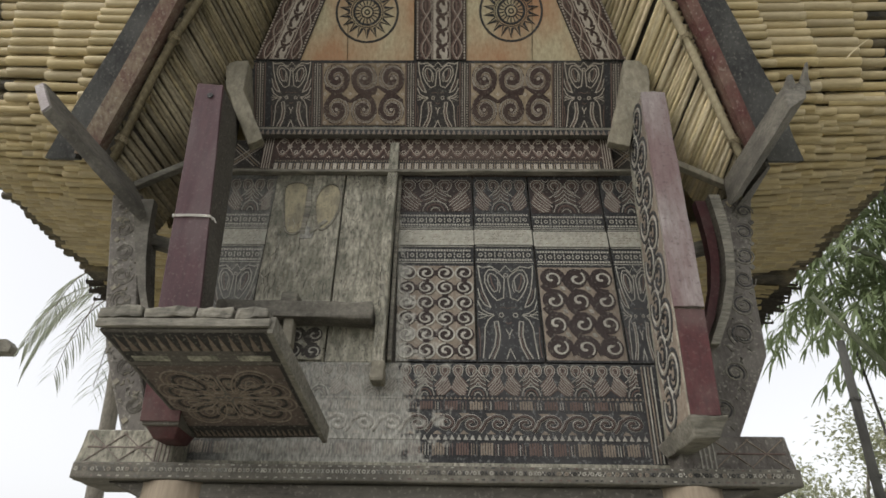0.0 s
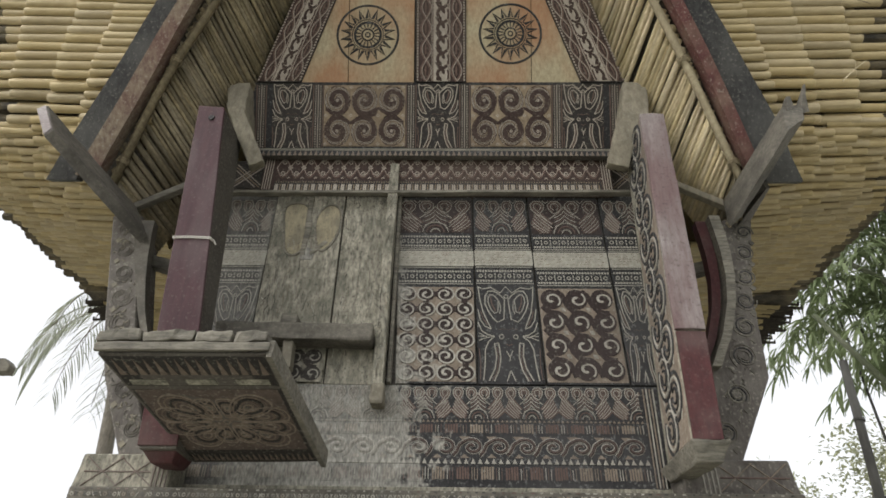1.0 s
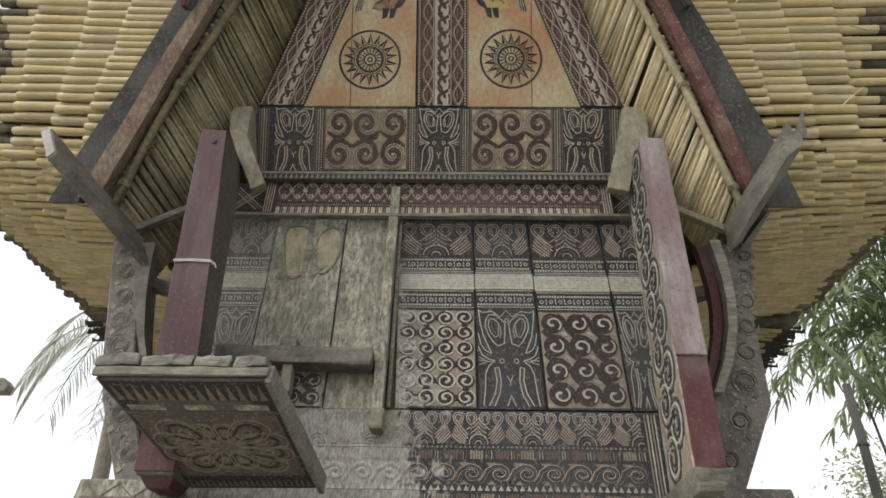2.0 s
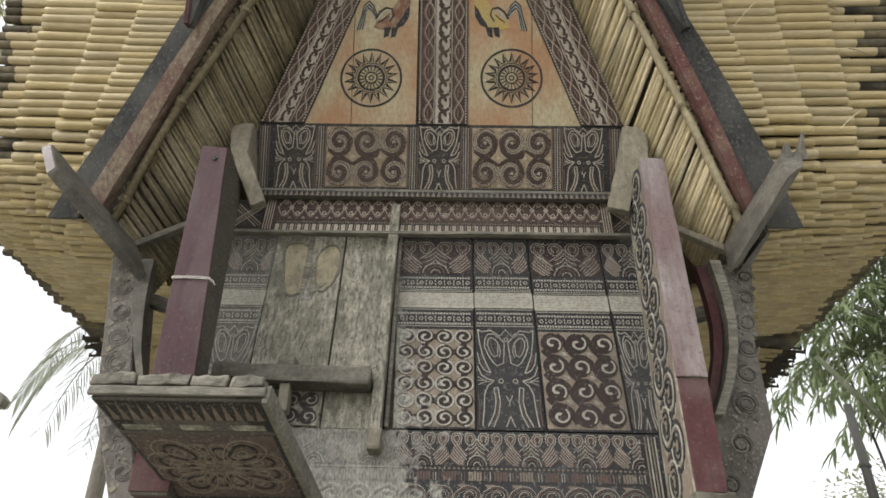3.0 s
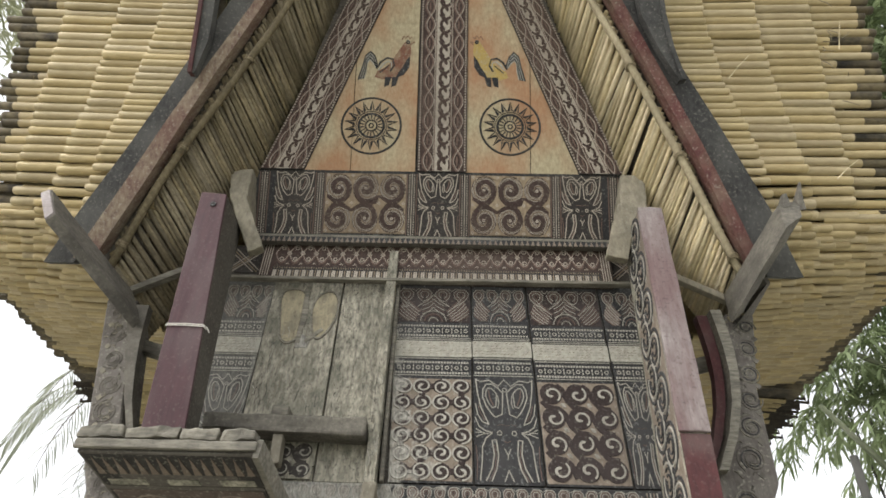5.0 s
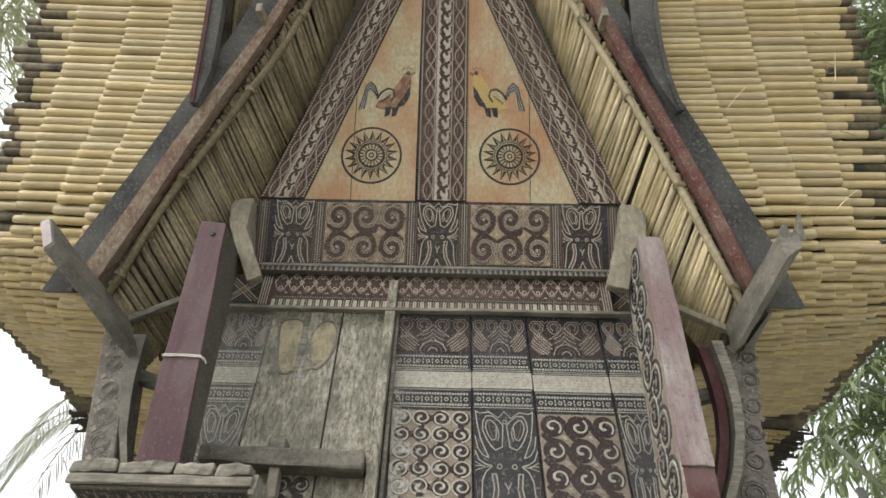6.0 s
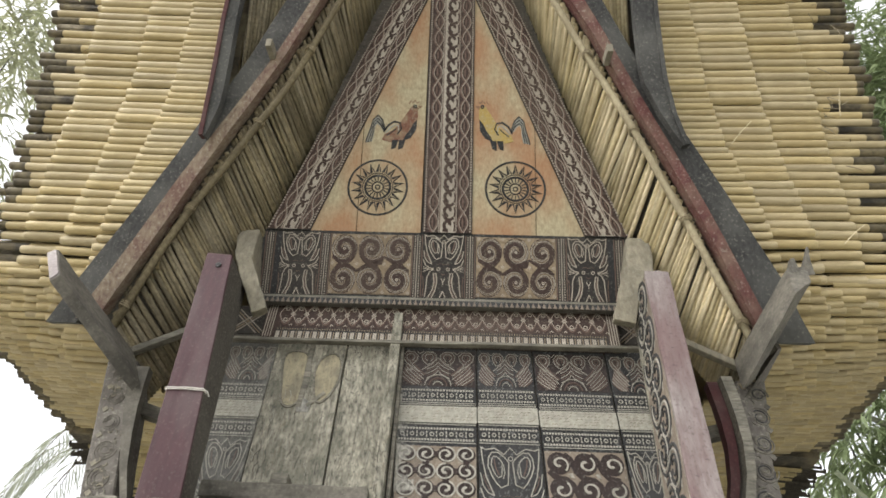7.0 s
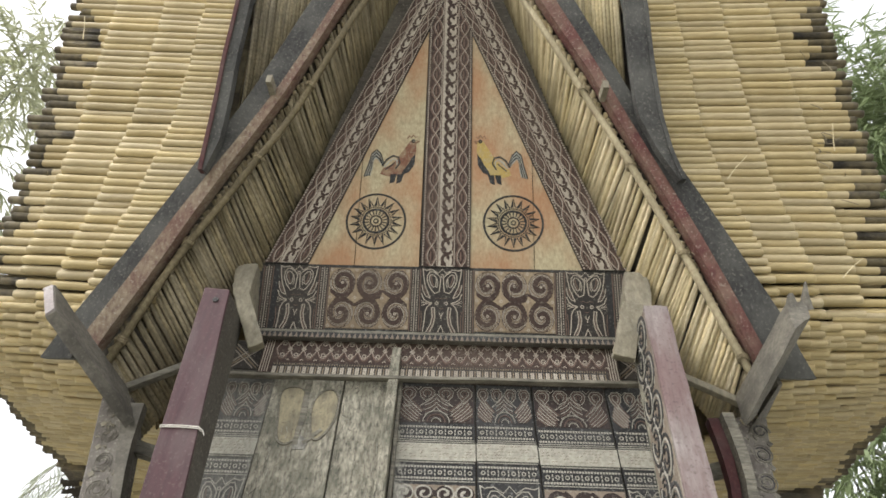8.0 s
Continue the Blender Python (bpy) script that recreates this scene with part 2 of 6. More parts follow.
def hull(bm, corners, bevel=0.006):
    """A six-sided solid from eight corners: four of one end, four of the other, in the same order."""
    vs = [bm.verts.new(c) for c in corners]
    fs = [bm.faces.new([vs[i] for i in f]) for f in ((0, 1, 2, 3), (7, 6, 5, 4), (0, 4, 5, 1), (1, 5, 6, 2), (2, 6, 7, 3), (3, 7, 4, 0))]
    bmesh.ops.recalc_face_normals(bm, faces=fs)
    if bevel:
        edges = list({e for f in fs for e in f.edges})
        bmesh.ops.bevel(bm, geom=edges, offset=bevel, segments=2, affect="EDGES", profile=0.6)
    return bm


def block(x0, x1, y0, y1, z0, z1, bevel=0.006, bm=None):
    bm = bm or bmesh.new()
    return hull(bm, [(x0, y0, z0), (x1, y0, z0), (x1, y1, z0), (x0, y1, z0), (x0, y0, z1), (x1, y0, z1), (x1, y1, z1), (x0, y1, z1)], bevel)


def beam(a, b, w, h, up=(0, 0, 1), bevel=0.006, bm=None, taper=1.0):
    """A squared timber from a to b, w wide and h high."""
    a, b, up = Vector(a), Vector(b), Vector(up)
    d = (b - a).normalized()
    s = d.cross(up).normalized()
    u = s.cross(d)
    bm = bm or bmesh.new()
    c = []
    for p, k in ((a, 1.0), (b, taper)):
        for i, j in ((-1, -1), (1, -1), (1, 1), (-1, 1)):
            c.append(p + s * (i * w / 2 * k) + u * (j * h / 2 * k))
    return hull(bm, c, bevel)


def prism(outline, y0, y1, bevel=0.006, bm=None):
    """An outline in x and z, thickened from y0 to y1."""
    bm = bm or bmesh.new()
    f = bm.faces.new([bm.verts.new((x, y0, z)) for x, z in outline])
    r = bmesh.ops.extrude_face_region(bm, geom=[f])
    bmesh.ops.translate(bm, verts=[v for v in r["geom"] if isinstance(v, bmesh.types.BMVert)], vec=(0, y1 - y0, 0))
    bmesh.ops.recalc_face_normals(bm, faces=bm.faces)
    if bevel:
        bmesh.ops.bevel(bm, geom=list(bm.edges), offset=bevel, segments=1, affect="EDGES")
    return bm


def tube(points, r0, r1=None, sides=8, bm=None, caps=True):
    """A round rod along points, tapering from r0 to r1."""
    bm = bm or bmesh.new()
    r1 = r0 if r1 is None else r1
    rings = []
    pts = [Vector(p) for p in points]
    for i, p in enumerate(pts):
        d = (pts[min(i + 1, len(pts) - 1)] - pts[max(i - 1, 0)]).normalized()
        s = d.cross(Vector((0.13, 0.31, 0.94))).normalized()
        u = s.cross(d)
        r = r0 + (r1 - r0) * i / (len(pts) - 1)
        rings.append([bm.verts.new(p + r * (math.cos(a) * s + math.sin(a) * u)) for a in (2 * math.pi * k / sides for k in range(sides))])
    for a, b in zip(rings, rings[1:]):
        for k in range(sides):
            bm.faces.new((a[k], a[(k + 1) % sides], b[(k + 1) % sides], b[k]))
    if caps:
        bm.faces.new(rings[0][::-1])
        bm.faces.new(rings[-1])
    return bm


def lerp_table(table, s):
    """Piecewise straight through rows of (s, value)."""
    if s <= table[0][0]:
        a, b = table[0], table[1]
    elif s >= table[-1][0]:
        a, b = table[-2], table[-1]
    else:
        a, b = next((p, q) for p, q in zip(table, table[1:]) if p[0] <= s <= q[0])
    return a[1] + (b[1] - a[1]) * (s - a[0]) / (b[0] - a[0])


# The gable leans forward by 28 degrees; s runs up it from the lintel's foot.
LEANING = radians(28)
GD = Vector((0, -math.sin(LEANING), math.cos(LEANING)))
GN = Vector((0, -math.cos(LEANING), -math.sin(LEANING)))
G0 = Vector((0, -0.08, 3.64))


def on_gable(x, s, out=0.0):
    return G0 + Vector((x, 0, 0)) + GD * s + GN * out


def gable_y(z):
    return G0.y - (z - G0.z) * math.tan(LEANING)

# ---- ground ----
bm = bmesh.new()
bmesh.ops.create_grid(bm, x_segments=60, y_segments=60, size=30)
for v in bm.verts:
    v.co.z = 0.05 * noise.noise(v.co * 0.3) - 0.03
    far = max(abs(v.co.x), abs(v.co.y))
    if far > 29:
        v.co.x, v.co.y = v.co.x * 60, v.co.y * 60
ground = part("ground", bm, EARTH, None, "", True)
tagged(ground, "unseen yard ground, kept pale to bounce light upwards", "ground", kind="structure")

# ---- the rice barn ----
barn = tagged(new("rice_barn"), "carved wooden rice barn on round pillars with a thick bamboo roof", "barn")
XC = 0.02

# pillars, floor beams and ledge
for i, (px, py) in enumerate([(-0.87, -0.05), (0.92, -0.05), (-0.87, 1.9), (0.92, 1.9), (-0.87, 3.4), (0.92, 3.4)]):
    part("pillar", tube([(px, py, -0.05), (px, py, 0.9), (px, py, 1.940)], 0.175, 0.150, 28), PILLAR, barn, "smooth round palm-wood pillar", True)
for sx in (-1, 1):
    part("floor_beam", block(sx * 0.9 + XC - 0.09, sx * 0.9 + XC + 0.09, 0.06, 3.75, 1.86, 1.975), DARKWOOD, barn)
part("floor", block(-0.98, 1.02, 0.01, 3.7, 1.975, 2.03), DARKWOOD, barn)
part("under_beam", prism([(-1.10, 1.94), (-0.97, 1.885), (1.02, 1.885), (1.16, 1.94)], -0.16, 0.10), DARKWOOD, barn)
ledge = part("ledge", block(-1.215, 1.287, -0.20, 0.06, 1.942, 1.998, 0.005), STRUTWOOD, barn, "long carved ledge plank above the pillars", worn_edge=0.0025)
for sx, x0, x1, x2 in ((-1, -1.245, -1.13, -0.90), (1, 1.305, 1.17, 0.905)):
    o = [(x0, 2.0), (x2, 2.0), (x2, 2.122), (x0 + sx * -0.015, 2.122), (x0 - sx * 0.01, 2.06)]
    part("sill_end", prism(o, -0.15, 0.02, 0.005), OLDWOOD if sx < 0 else POSTPAINT, barn, "carved end of the sill timber")
part("lower_plank", block(-0.90, 0.905, -0.03, 0.0, 2.0, 2.045, 0.003), OLDWOOD, barn)

# body: front wall behind the carved panels, side and back walls, flaring upwards
wall_front = part("front_wall", prism([(-0.91, 2.03), (0.905, 2.03), (1.02, 3.64), (-1.03, 3.64)], 0.0, 0.05, 0), DARKWOOD, barn, "carved front wall")
for sx in (-1, 1):
    a, b = sx * 0.90 + (XC if sx > 0 else 0), sx * 1.02
    bm = bmesh.new()
    hull(bm, [(a, 0.05, 2.03), (a - sx * 0.04, 0.05, 2.03), (a - sx * 0.04, 3.6, 2.03), (a, 3.6, 2.03),
              (b, 0.05, 3.64), (b - sx * 0.04, 0.05, 3.64), (b - sx * 0.04, 3.6, 3.64), (b, 3.6, 3.64)], 0)
    part("side_wall", bm, DARKWOOD, barn)
part("back_wall", prism([(-0.90, 2.03), (0.9, 2.03), (1.0, 3.64), (0, 6.0), (-1.0, 3.64)], 3.6, 3.65, 0), DARKWOOD, barn)

# corner posts with a knee, and the curved brace inside each
for sx, o in ((-1, [(-1.485, 3.22), (-1.345, 3.22), (-1.25, 2.80), (-1.17, 2.48), (-1.02, 2.12), (-1.128, 2.12), (-1.285, 2.445), (-1.345, 2.64)]),
              (1, [(1.457, 3.21), (1.325, 3.21), (1.285, 2.90), (1.235, 2.72), (1.125, 2.50), (1.070, 2.36), (1.035, 2.12), (1.148, 2.12), (1.335, 2.454), (1.365, 2.83)])):
    part("corner_post", prism(o, -0.10, 0.08, 0.006), POSTPAINT, barn, "carved corner post flaring upwards to a knee")
    bm = bmesh.new()
    # outer and inner edge of the brace, top to bottom
    edges = [(1.292, 1.245, 3.20), (1.298, 1.252, 3.10), (1.298, 1.255, 3.00), (1.288, 1.250, 2.89), (1.262, 1.226, 2.76), (1.213, 1.177, 2.62), (1.140, 1.105, 2.48)]
    if sx < 0:
        edges = [(1.352, 1.255, 3.16), (1.318, 1.245, 3.06), (1.290, 1.232, 2.96), (1.252, 1.208, 2.84), (1.203, 1.172, 2.70), (1.152, 1.125, 2.58), (1.10, 1.07, 2.46)]

    def bent(shift, y0, y1):
        bm = bmesh.new()
        rows = [[bm.verts.new((sx * (x + shift), y, z)) for x, y in ((o, y0), (i, y0), (i, y1), (o, y1))] for o, i, z in edges]
        for p, q in zip(rows, rows[1:]):
            for k in range(4):
                bm.faces.new((p[k], p[(k + 1) % 4], q[(k + 1) % 4], q[k]))
        bm.faces.new(rows[0])
        bm.faces.new(rows[-1][::-1])
        return bm

    part("curved_brace", bent(0, -0.145, -0.10), GREYBEAM if sx > 0 else STRUTWOOD, barn, "thin grey curved brace")
    if sx > 0:
        part("inner_brace", bent(-0.045, -0.098, -0.05), REDPAINT, barn)
    part("tie_beam", beam((sx * 1.36, 0.03, 3.06), (sx * 0.98, 0.1, 2.98), 0.05, 0.06), GREYBEAM, barn)

# struts that carry the roof's lower corners
strut_l = part("roof_strut", hull(bmesh.new(), [(-1.668, -0.55, 3.443), (-1.642, -0.54, 3.481), (-1.513, -0.60, 3.280), (-1.529, -0.61, 3.234),
                                                (-1.405, -0.115, 3.223), (-1.379, -0.105, 3.261), (-1.250, -0.165, 3.060), (-1.266, -0.175, 3.014)], 0.004), STRUTWOOD, barn, "grey squared strut with a pale sawn end", worn_edge=0.003)
SAWN = [Vector(c) for c in ((-1.662, -0.555, 3.438), (-1.642, -0.545, 3.470), (-1.519, -0.60, 3.284), (-1.531, -0.61, 3.242))]
SAWNAXIS = Vector((-0.40, -0.86, 0.30)) * 0.007
part("sawn_end", hull(bmesh.new(), [c + SAWNAXIS for c in SAWN] + SAWN, 0.001), SAWNFACE, strut_l, "pale sawn face")
bm = hull(bmesh.new(), [(1.490, -0.52, 3.500), (1.585, -0.52, 3.515), (1.525, -0.57, 3.374), (1.435, -0.58, 3.303),
                        (1.338, -0.123, 3.294), (1.415, -0.123, 3.309), (1.373, -0.173, 3.168), (1.300, -0.183, 3.107)], 0.004)
hull(bm, [(1.555, -0.53, 3.45), (1.590, -0.53, 3.46), (1.590, -0.50, 3.50), (1.555, -0.50, 3.50),
          (1.598, -0.55, 3.60), (1.606, -0.55, 3.605), (1.606, -0.54, 3.61), (1.598, -0.54, 3.605)], 0.002)
hull(bm, [(1.495, -0.535, 3.46), (1.530, -0.535, 3.47), (1.530, -0.50, 3.50), (1.495, -0.50, 3.50),
          (1.515, -0.53, 3.545), (1.535, -0.53, 3.55), (1.535, -0.51, 3.55), (1.515, -0.51, 3.545)], 0.002)
part("roof_strut", bm, STRUTWOOD, barn, "grey squared strut with a split broken end", worn_edge=0.004)

# front posts
post_l = part("front_post", hull(bmesh.new(), [(-0.965, -0.30, 2.10), (-0.835, -0.30, 2.10), (-0.84, -0.13, 2.10), (-0.955, -0.13, 2.10),
                                               (-1.025, -0.45, 3.555), (-0.915, -0.45, 3.545), (-0.92, -0.21, 3.57), (-1.02, -0.21, 3.57)], 0.006), DARKWOOD, barn,
              "square post with smooth maroon face")
part("face_board", hull(bmesh.new(), [(-0.986, -0.351, 2.46), (-0.828, -0.351, 2.46), (-0.828, -0.336, 2.46), (-0.986, -0.336, 2.46),
                                      (-1.034, -0.465, 3.56), (-0.918, -0.465, 3.55), (-0.918, -0.449, 3.55), (-1.034, -0.449, 3.56)], 0.003), PURPLE, post_l, "smooth maroon board", worn_edge=0.0015)
part("lower_board", hull(bmesh.new(), [(-0.968, -0.308, 2.11), (-0.833, -0.308, 2.11), (-0.833, -0.298, 2.11), (-0.968, -0.298, 2.11),
                                       (-0.982, -0.343, 2.455), (-0.832, -0.343, 2.455), (-0.832, -0.333, 2.455), (-0.982, -0.333, 2.455)], 0.002), REDPAINT, post_l, "dark red board")
part("post_foot", hull(bmesh.new(), [(-0.935, -0.25, 2.065), (-0.86, -0.25, 2.065), (-0.86, -0.13, 2.068), (-0.93, -0.13, 2.068),
                                     (-0.965, -0.285, 2.108), (-0.84, -0.285, 2.108), (-0.845, -0.11, 2.108), (-0.955, -0.11, 2.108)], 0.006), REDPAINT, post_l, "worn red foot block")
part("peg_hole", tube([(-0.965, -0.4635, 3.49), (-0.965, -0.455, 3.49)], 0.013, sides=14), BLACK, post_l)
bm = bmesh.new()
for zz in (2.893, 2.900):
    tube([(-1.008, -0.38, zz), (-1.009, -0.401, zz), (-0.93, -0.402, zz + 0.001), (-0.860, -0.401, zz - 0.003), (-0.855, -0.38, zz - 0.004)], 0.0022, sides=6, bm=bm)
tube([(-0.860, -0.401, 2.893), (-0.845, -0.395, 2.887), (-0.838, -0.385, 2.872)], 0.0025, sides=6, bm=bm)
part("cord", bm, STRING, post_l, "white cord tied round the post")
post_r = part("front_post", hull(bmesh.new(), [(0.865, -0.41, 2.10), (0.965, -0.41, 2.10), (0.965, -0.10, 2.10), (0.875, -0.10, 2.10),
                                               (0.925, -0.41, 3.55), (1.025, -0.41, 3.55), (1.02, -0.13, 3.57), (0.93, -0.13, 3.57)], 0.008), OLDWOOD, barn,
              "square post with rubbed red face and carved flank")
part("face_board", hull(bmesh.new(), [(0.882, -0.426, 2.50), (0.990, -0.426, 2.50), (0.990, -0.408, 2.50), (0.882, -0.408, 2.50),
                                      (0.922, -0.426, 3.555), (1.028, -0.426, 3.555), (1.028, -0.408, 3.555), (0.922, -0.408, 3.555)], 0.004), PURPLEWORN, post_r, "rubbed pale maroon board", worn_edge=0.004)
part("face_board", hull(bmesh.new(), [(0.868, -0.418, 2.115), (0.966, -0.418, 2.115), (0.966, -0.408, 2.115), (0.868, -0.408, 2.115),
                                      (0.884, -0.418, 2.497), (0.988, -0.418, 2.497), (0.988, -0.408, 2.497), (0.884, -0.408, 2.497)], 0.003), REDPAINT, post_r, "dark red board")
part("post_foot", hull(bmesh.new(), [(0.875, -0.40, 2.045), (0.955, -0.40, 2.045), (0.955, -0.07, 2.06), (0.885, -0.07, 2.06),
                                     (0.852, -0.435, 2.112), (0.982, -0.435, 2.112), (0.98, -0.04, 2.112), (0.865, -0.04, 2.112)], 0.006), GREYBEAM, post_r, "grey tapered foot block", worn_edge=0.005)

# sloping threshold shelf in front of the door
shelf = part("threshold_shelf", hull(bmesh.new(), [(-0.955, -0.72, 2.262), (-0.448, -0.725, 2.262), (-0.372, -0.16, 2.098), (-0.835, -0.13, 2.098),
                                                   (-0.955, -0.705, 2.30), (-0.448, -0.71, 2.30), (-0.372, -0.13, 2.14), (-0.835, -0.11, 2.14)], 0.005), DARKWOOD, barn,
             "tilted carved shelf board below the door")
for x0, x1 in ((-0.965, -0.835), (-0.83, -0.675), (-0.67, -0.56), (-0.552, -0.452)):
    part("edge_batten", beam((x0, -0.70, 2.315), (x1, -0.702, 2.316 + 0.006 * random.random()), 0.07, 0.035, bevel=0.007), GREYBEAM, shelf, worn_edge=0.008)
part("front_lip", beam((-0.962, -0.727, 2.283), (-0.442, -0.732, 2.283), 0.016, 0.026, bevel=0.004), GREYBEAM, shelf, worn_edge=0.004)
part("side_lip", hull(bmesh.new(), [(-0.448, -0.735, 2.25), (-0.43, -0.735, 2.25), (-0.354, -0.13, 2.085), (-0.372, -0.13, 2.085),
                                    (-0.448, -0.72, 2.31), (-0.43, -0.72, 2.31), (-0.354, -0.11, 2.15), (-0.372, -0.11, 2.15)], 0.003), GREYBEAM, shelf)

# lintel board and its end brackets
lintel = part("lintel_board", hull(bmesh.new(), [on_gable(-0.935, 0.0, 0), on_gable(0.955, 0.0, 0), on_gable(0.955, 0.0, -0.05), on_gable(-0.935, 0.0, -0.05),
                                                 on_gable(-0.935, 0.357, 0), on_gable(0.955, 0.357, 0), on_gable(0.955, 0.357, -0.05), on_gable(-0.935, 0.357, -0.05)], 0.003), BLACK, barn, "black carved lintel board")
part("lintel_ledge", block(-0.89, 0.93, -0.10, 0.0, 3.622, 3.64, 0.004), GREYBEAM, barn)
for sx, lo, hi, z0, top, foot in ((-1, (-0.982, -0.900), (-1.036, -0.918), 3.685, (-0.946, -0.285, 3.70), (-0.822, -0.20, 3.435)),
                                   (1, (0.888, 1.012), (0.930, 1.056), 3.655, (0.926, -0.285, 3.68), (0.856, -0.20, 3.430))):
    part("beam_end", hull(bmesh.new(), [(lo[0], -0.30, z0), (lo[1], -0.30, z0), (lo[1], 0.3, z0), (lo[0], 0.3, z0),
                                        (hi[0], -0.285, 3.912), (hi[1], -0.285, 3.912), (hi[1], 0.3, 3.912), (hi[0], 0.3, 3.912)], 0.010), PALEWOOD, barn, "pale squared beam end", worn_edge=0.006)
    part("bracket", beam(top, foot, 0.072 if sx < 0 else 0.098, 0.07, (0, 1, 0), 0.006), PALEWOOD, barn, "pale slanting bracket", worn_edge=0.005)

# gable wall
part("gable_backing", hull(bmesh.new(), [on_gable(-0.93, 0.34, -0.02), on_gable(0.98, 0.34, -0.02), on_gable(0.98, 0.34, -0.06), on_gable(-0.93, 0.34, -0.06),
                                         on_gable(-0.03, 3.0, -0.02), on_gable(0.05, 3.0, -0.02), on_gable(0.05, 3.0, -0.06), on_gable(-0.03, 3.0, -0.06)], 0), DARKWOOD, barn)
gable = tagged(new("gable"), "leaning gable of pale bare planks with carved black borders")
gable.parent = barn

# rail and upright bar of the door
part("rail", beam((-1.025, -0.074, 3.374), (1.02, -0.074, 3.382), 0.034, 0.017, bevel=0.004), GREYBEAM, barn, "thin wooden rail across the wall", worn_edge=0.003)
part("rail_end", block(-1.05, -1.01, -0.095, -0.01, 3.315, 3.366), PALEWOOD, barn)

# ---- roof frame ----
SIDES = {
    -1: dict(out=[(-0.30, 1.80), (-0.022, 1.655), (0.355, 1.436), (0.578, 1.315), (0.861, 1.170), (1.13, 1.02), (1.784, 0.74), (2.9, 0.16)],
             inn=[(-0.30, 1.56), (-0.123, 1.485), (0.198, 1.318), (0.486, 1.180), (0.729, 1.055), (1.154, 0.825), (1.771, 0.556), (2.9, 0.05)],
             up=[(0.70, 1.150), (0.86, 1.146), (1.085, 1.134), (1.36, 1.130), (1.722, 1.108), (3.0, 0.85)],
             edge=[(-0.2, 0.098), (0.3, 0.088), (0.76, 0.068), (1.4, 0.046), (2.9, 0.046)],
             rod=[(-0.26, 1.490), (0.188, 1.282), (0.39, 1.182), (0.602, 1.052), (0.987, 0.818), (1.665, 0.523), (2.6, 0.10)]),
    1: dict(out=[(-0.30, 1.70), (-0.136, 1.618), (0.025, 1.570), (0.409, 1.380), (0.667, 1.245), (0.879, 1.130), (1.13, 1.0), (1.8, 0.70), (2.9, 0.16)],
            inn=[(-0.30, 1.49), (-0.145, 1.405), (0.344, 1.212), (0.626, 1.084), (1.024, 0.894), (1.356, 0.744), (1.788, 0.510), (2.9, 0.03)],
            up=[(0.70, 1.150), (0.845, 1.104), (1.064, 1.068), (1.398, 1.054), (1.757, 1.050), (3.0, 0.80)],
            edge=[(-0.2, 0.060), (0.6, 0.056), (1.3, 0.060), (1.8, 0.085), (2.9, 0.060)],
            rod=[(-0.205, 1.406), (0.118, 1.258), (0.417, 1.132), (0.709, 0.996), (1.054, 0.824), (1.428, 0.637), (2.6, 0.02)]),
}


def strip(side, left, right, s0, s1, front, thick, steps=26):
    """A board that follows two edges up the leaning plane."""
    bm = bmesh.new()
    rows = []
    for i in range(steps + 1):
        s = s0 + (s1 - s0) * i / steps
        a, b = side * left(s), side * right(s)
        w = 0.004 * noise.noise((s * 5, side, 0))
        rows.append([bm.verts.new(on_gable(x, s, f + w)) for x, f in ((a, front), (b, front), (b, front - thick), (a, front - thick))])
    for p, q in zip(rows, rows[1:]):
        for k in range(4):
            bm.faces.new((p[k], p[(k + 1) % 4], q[(k + 1) % 4], q[k]))
    bm.faces.new(rows[0])
    bm.faces.new(rows[-1][::-1])
    return bm


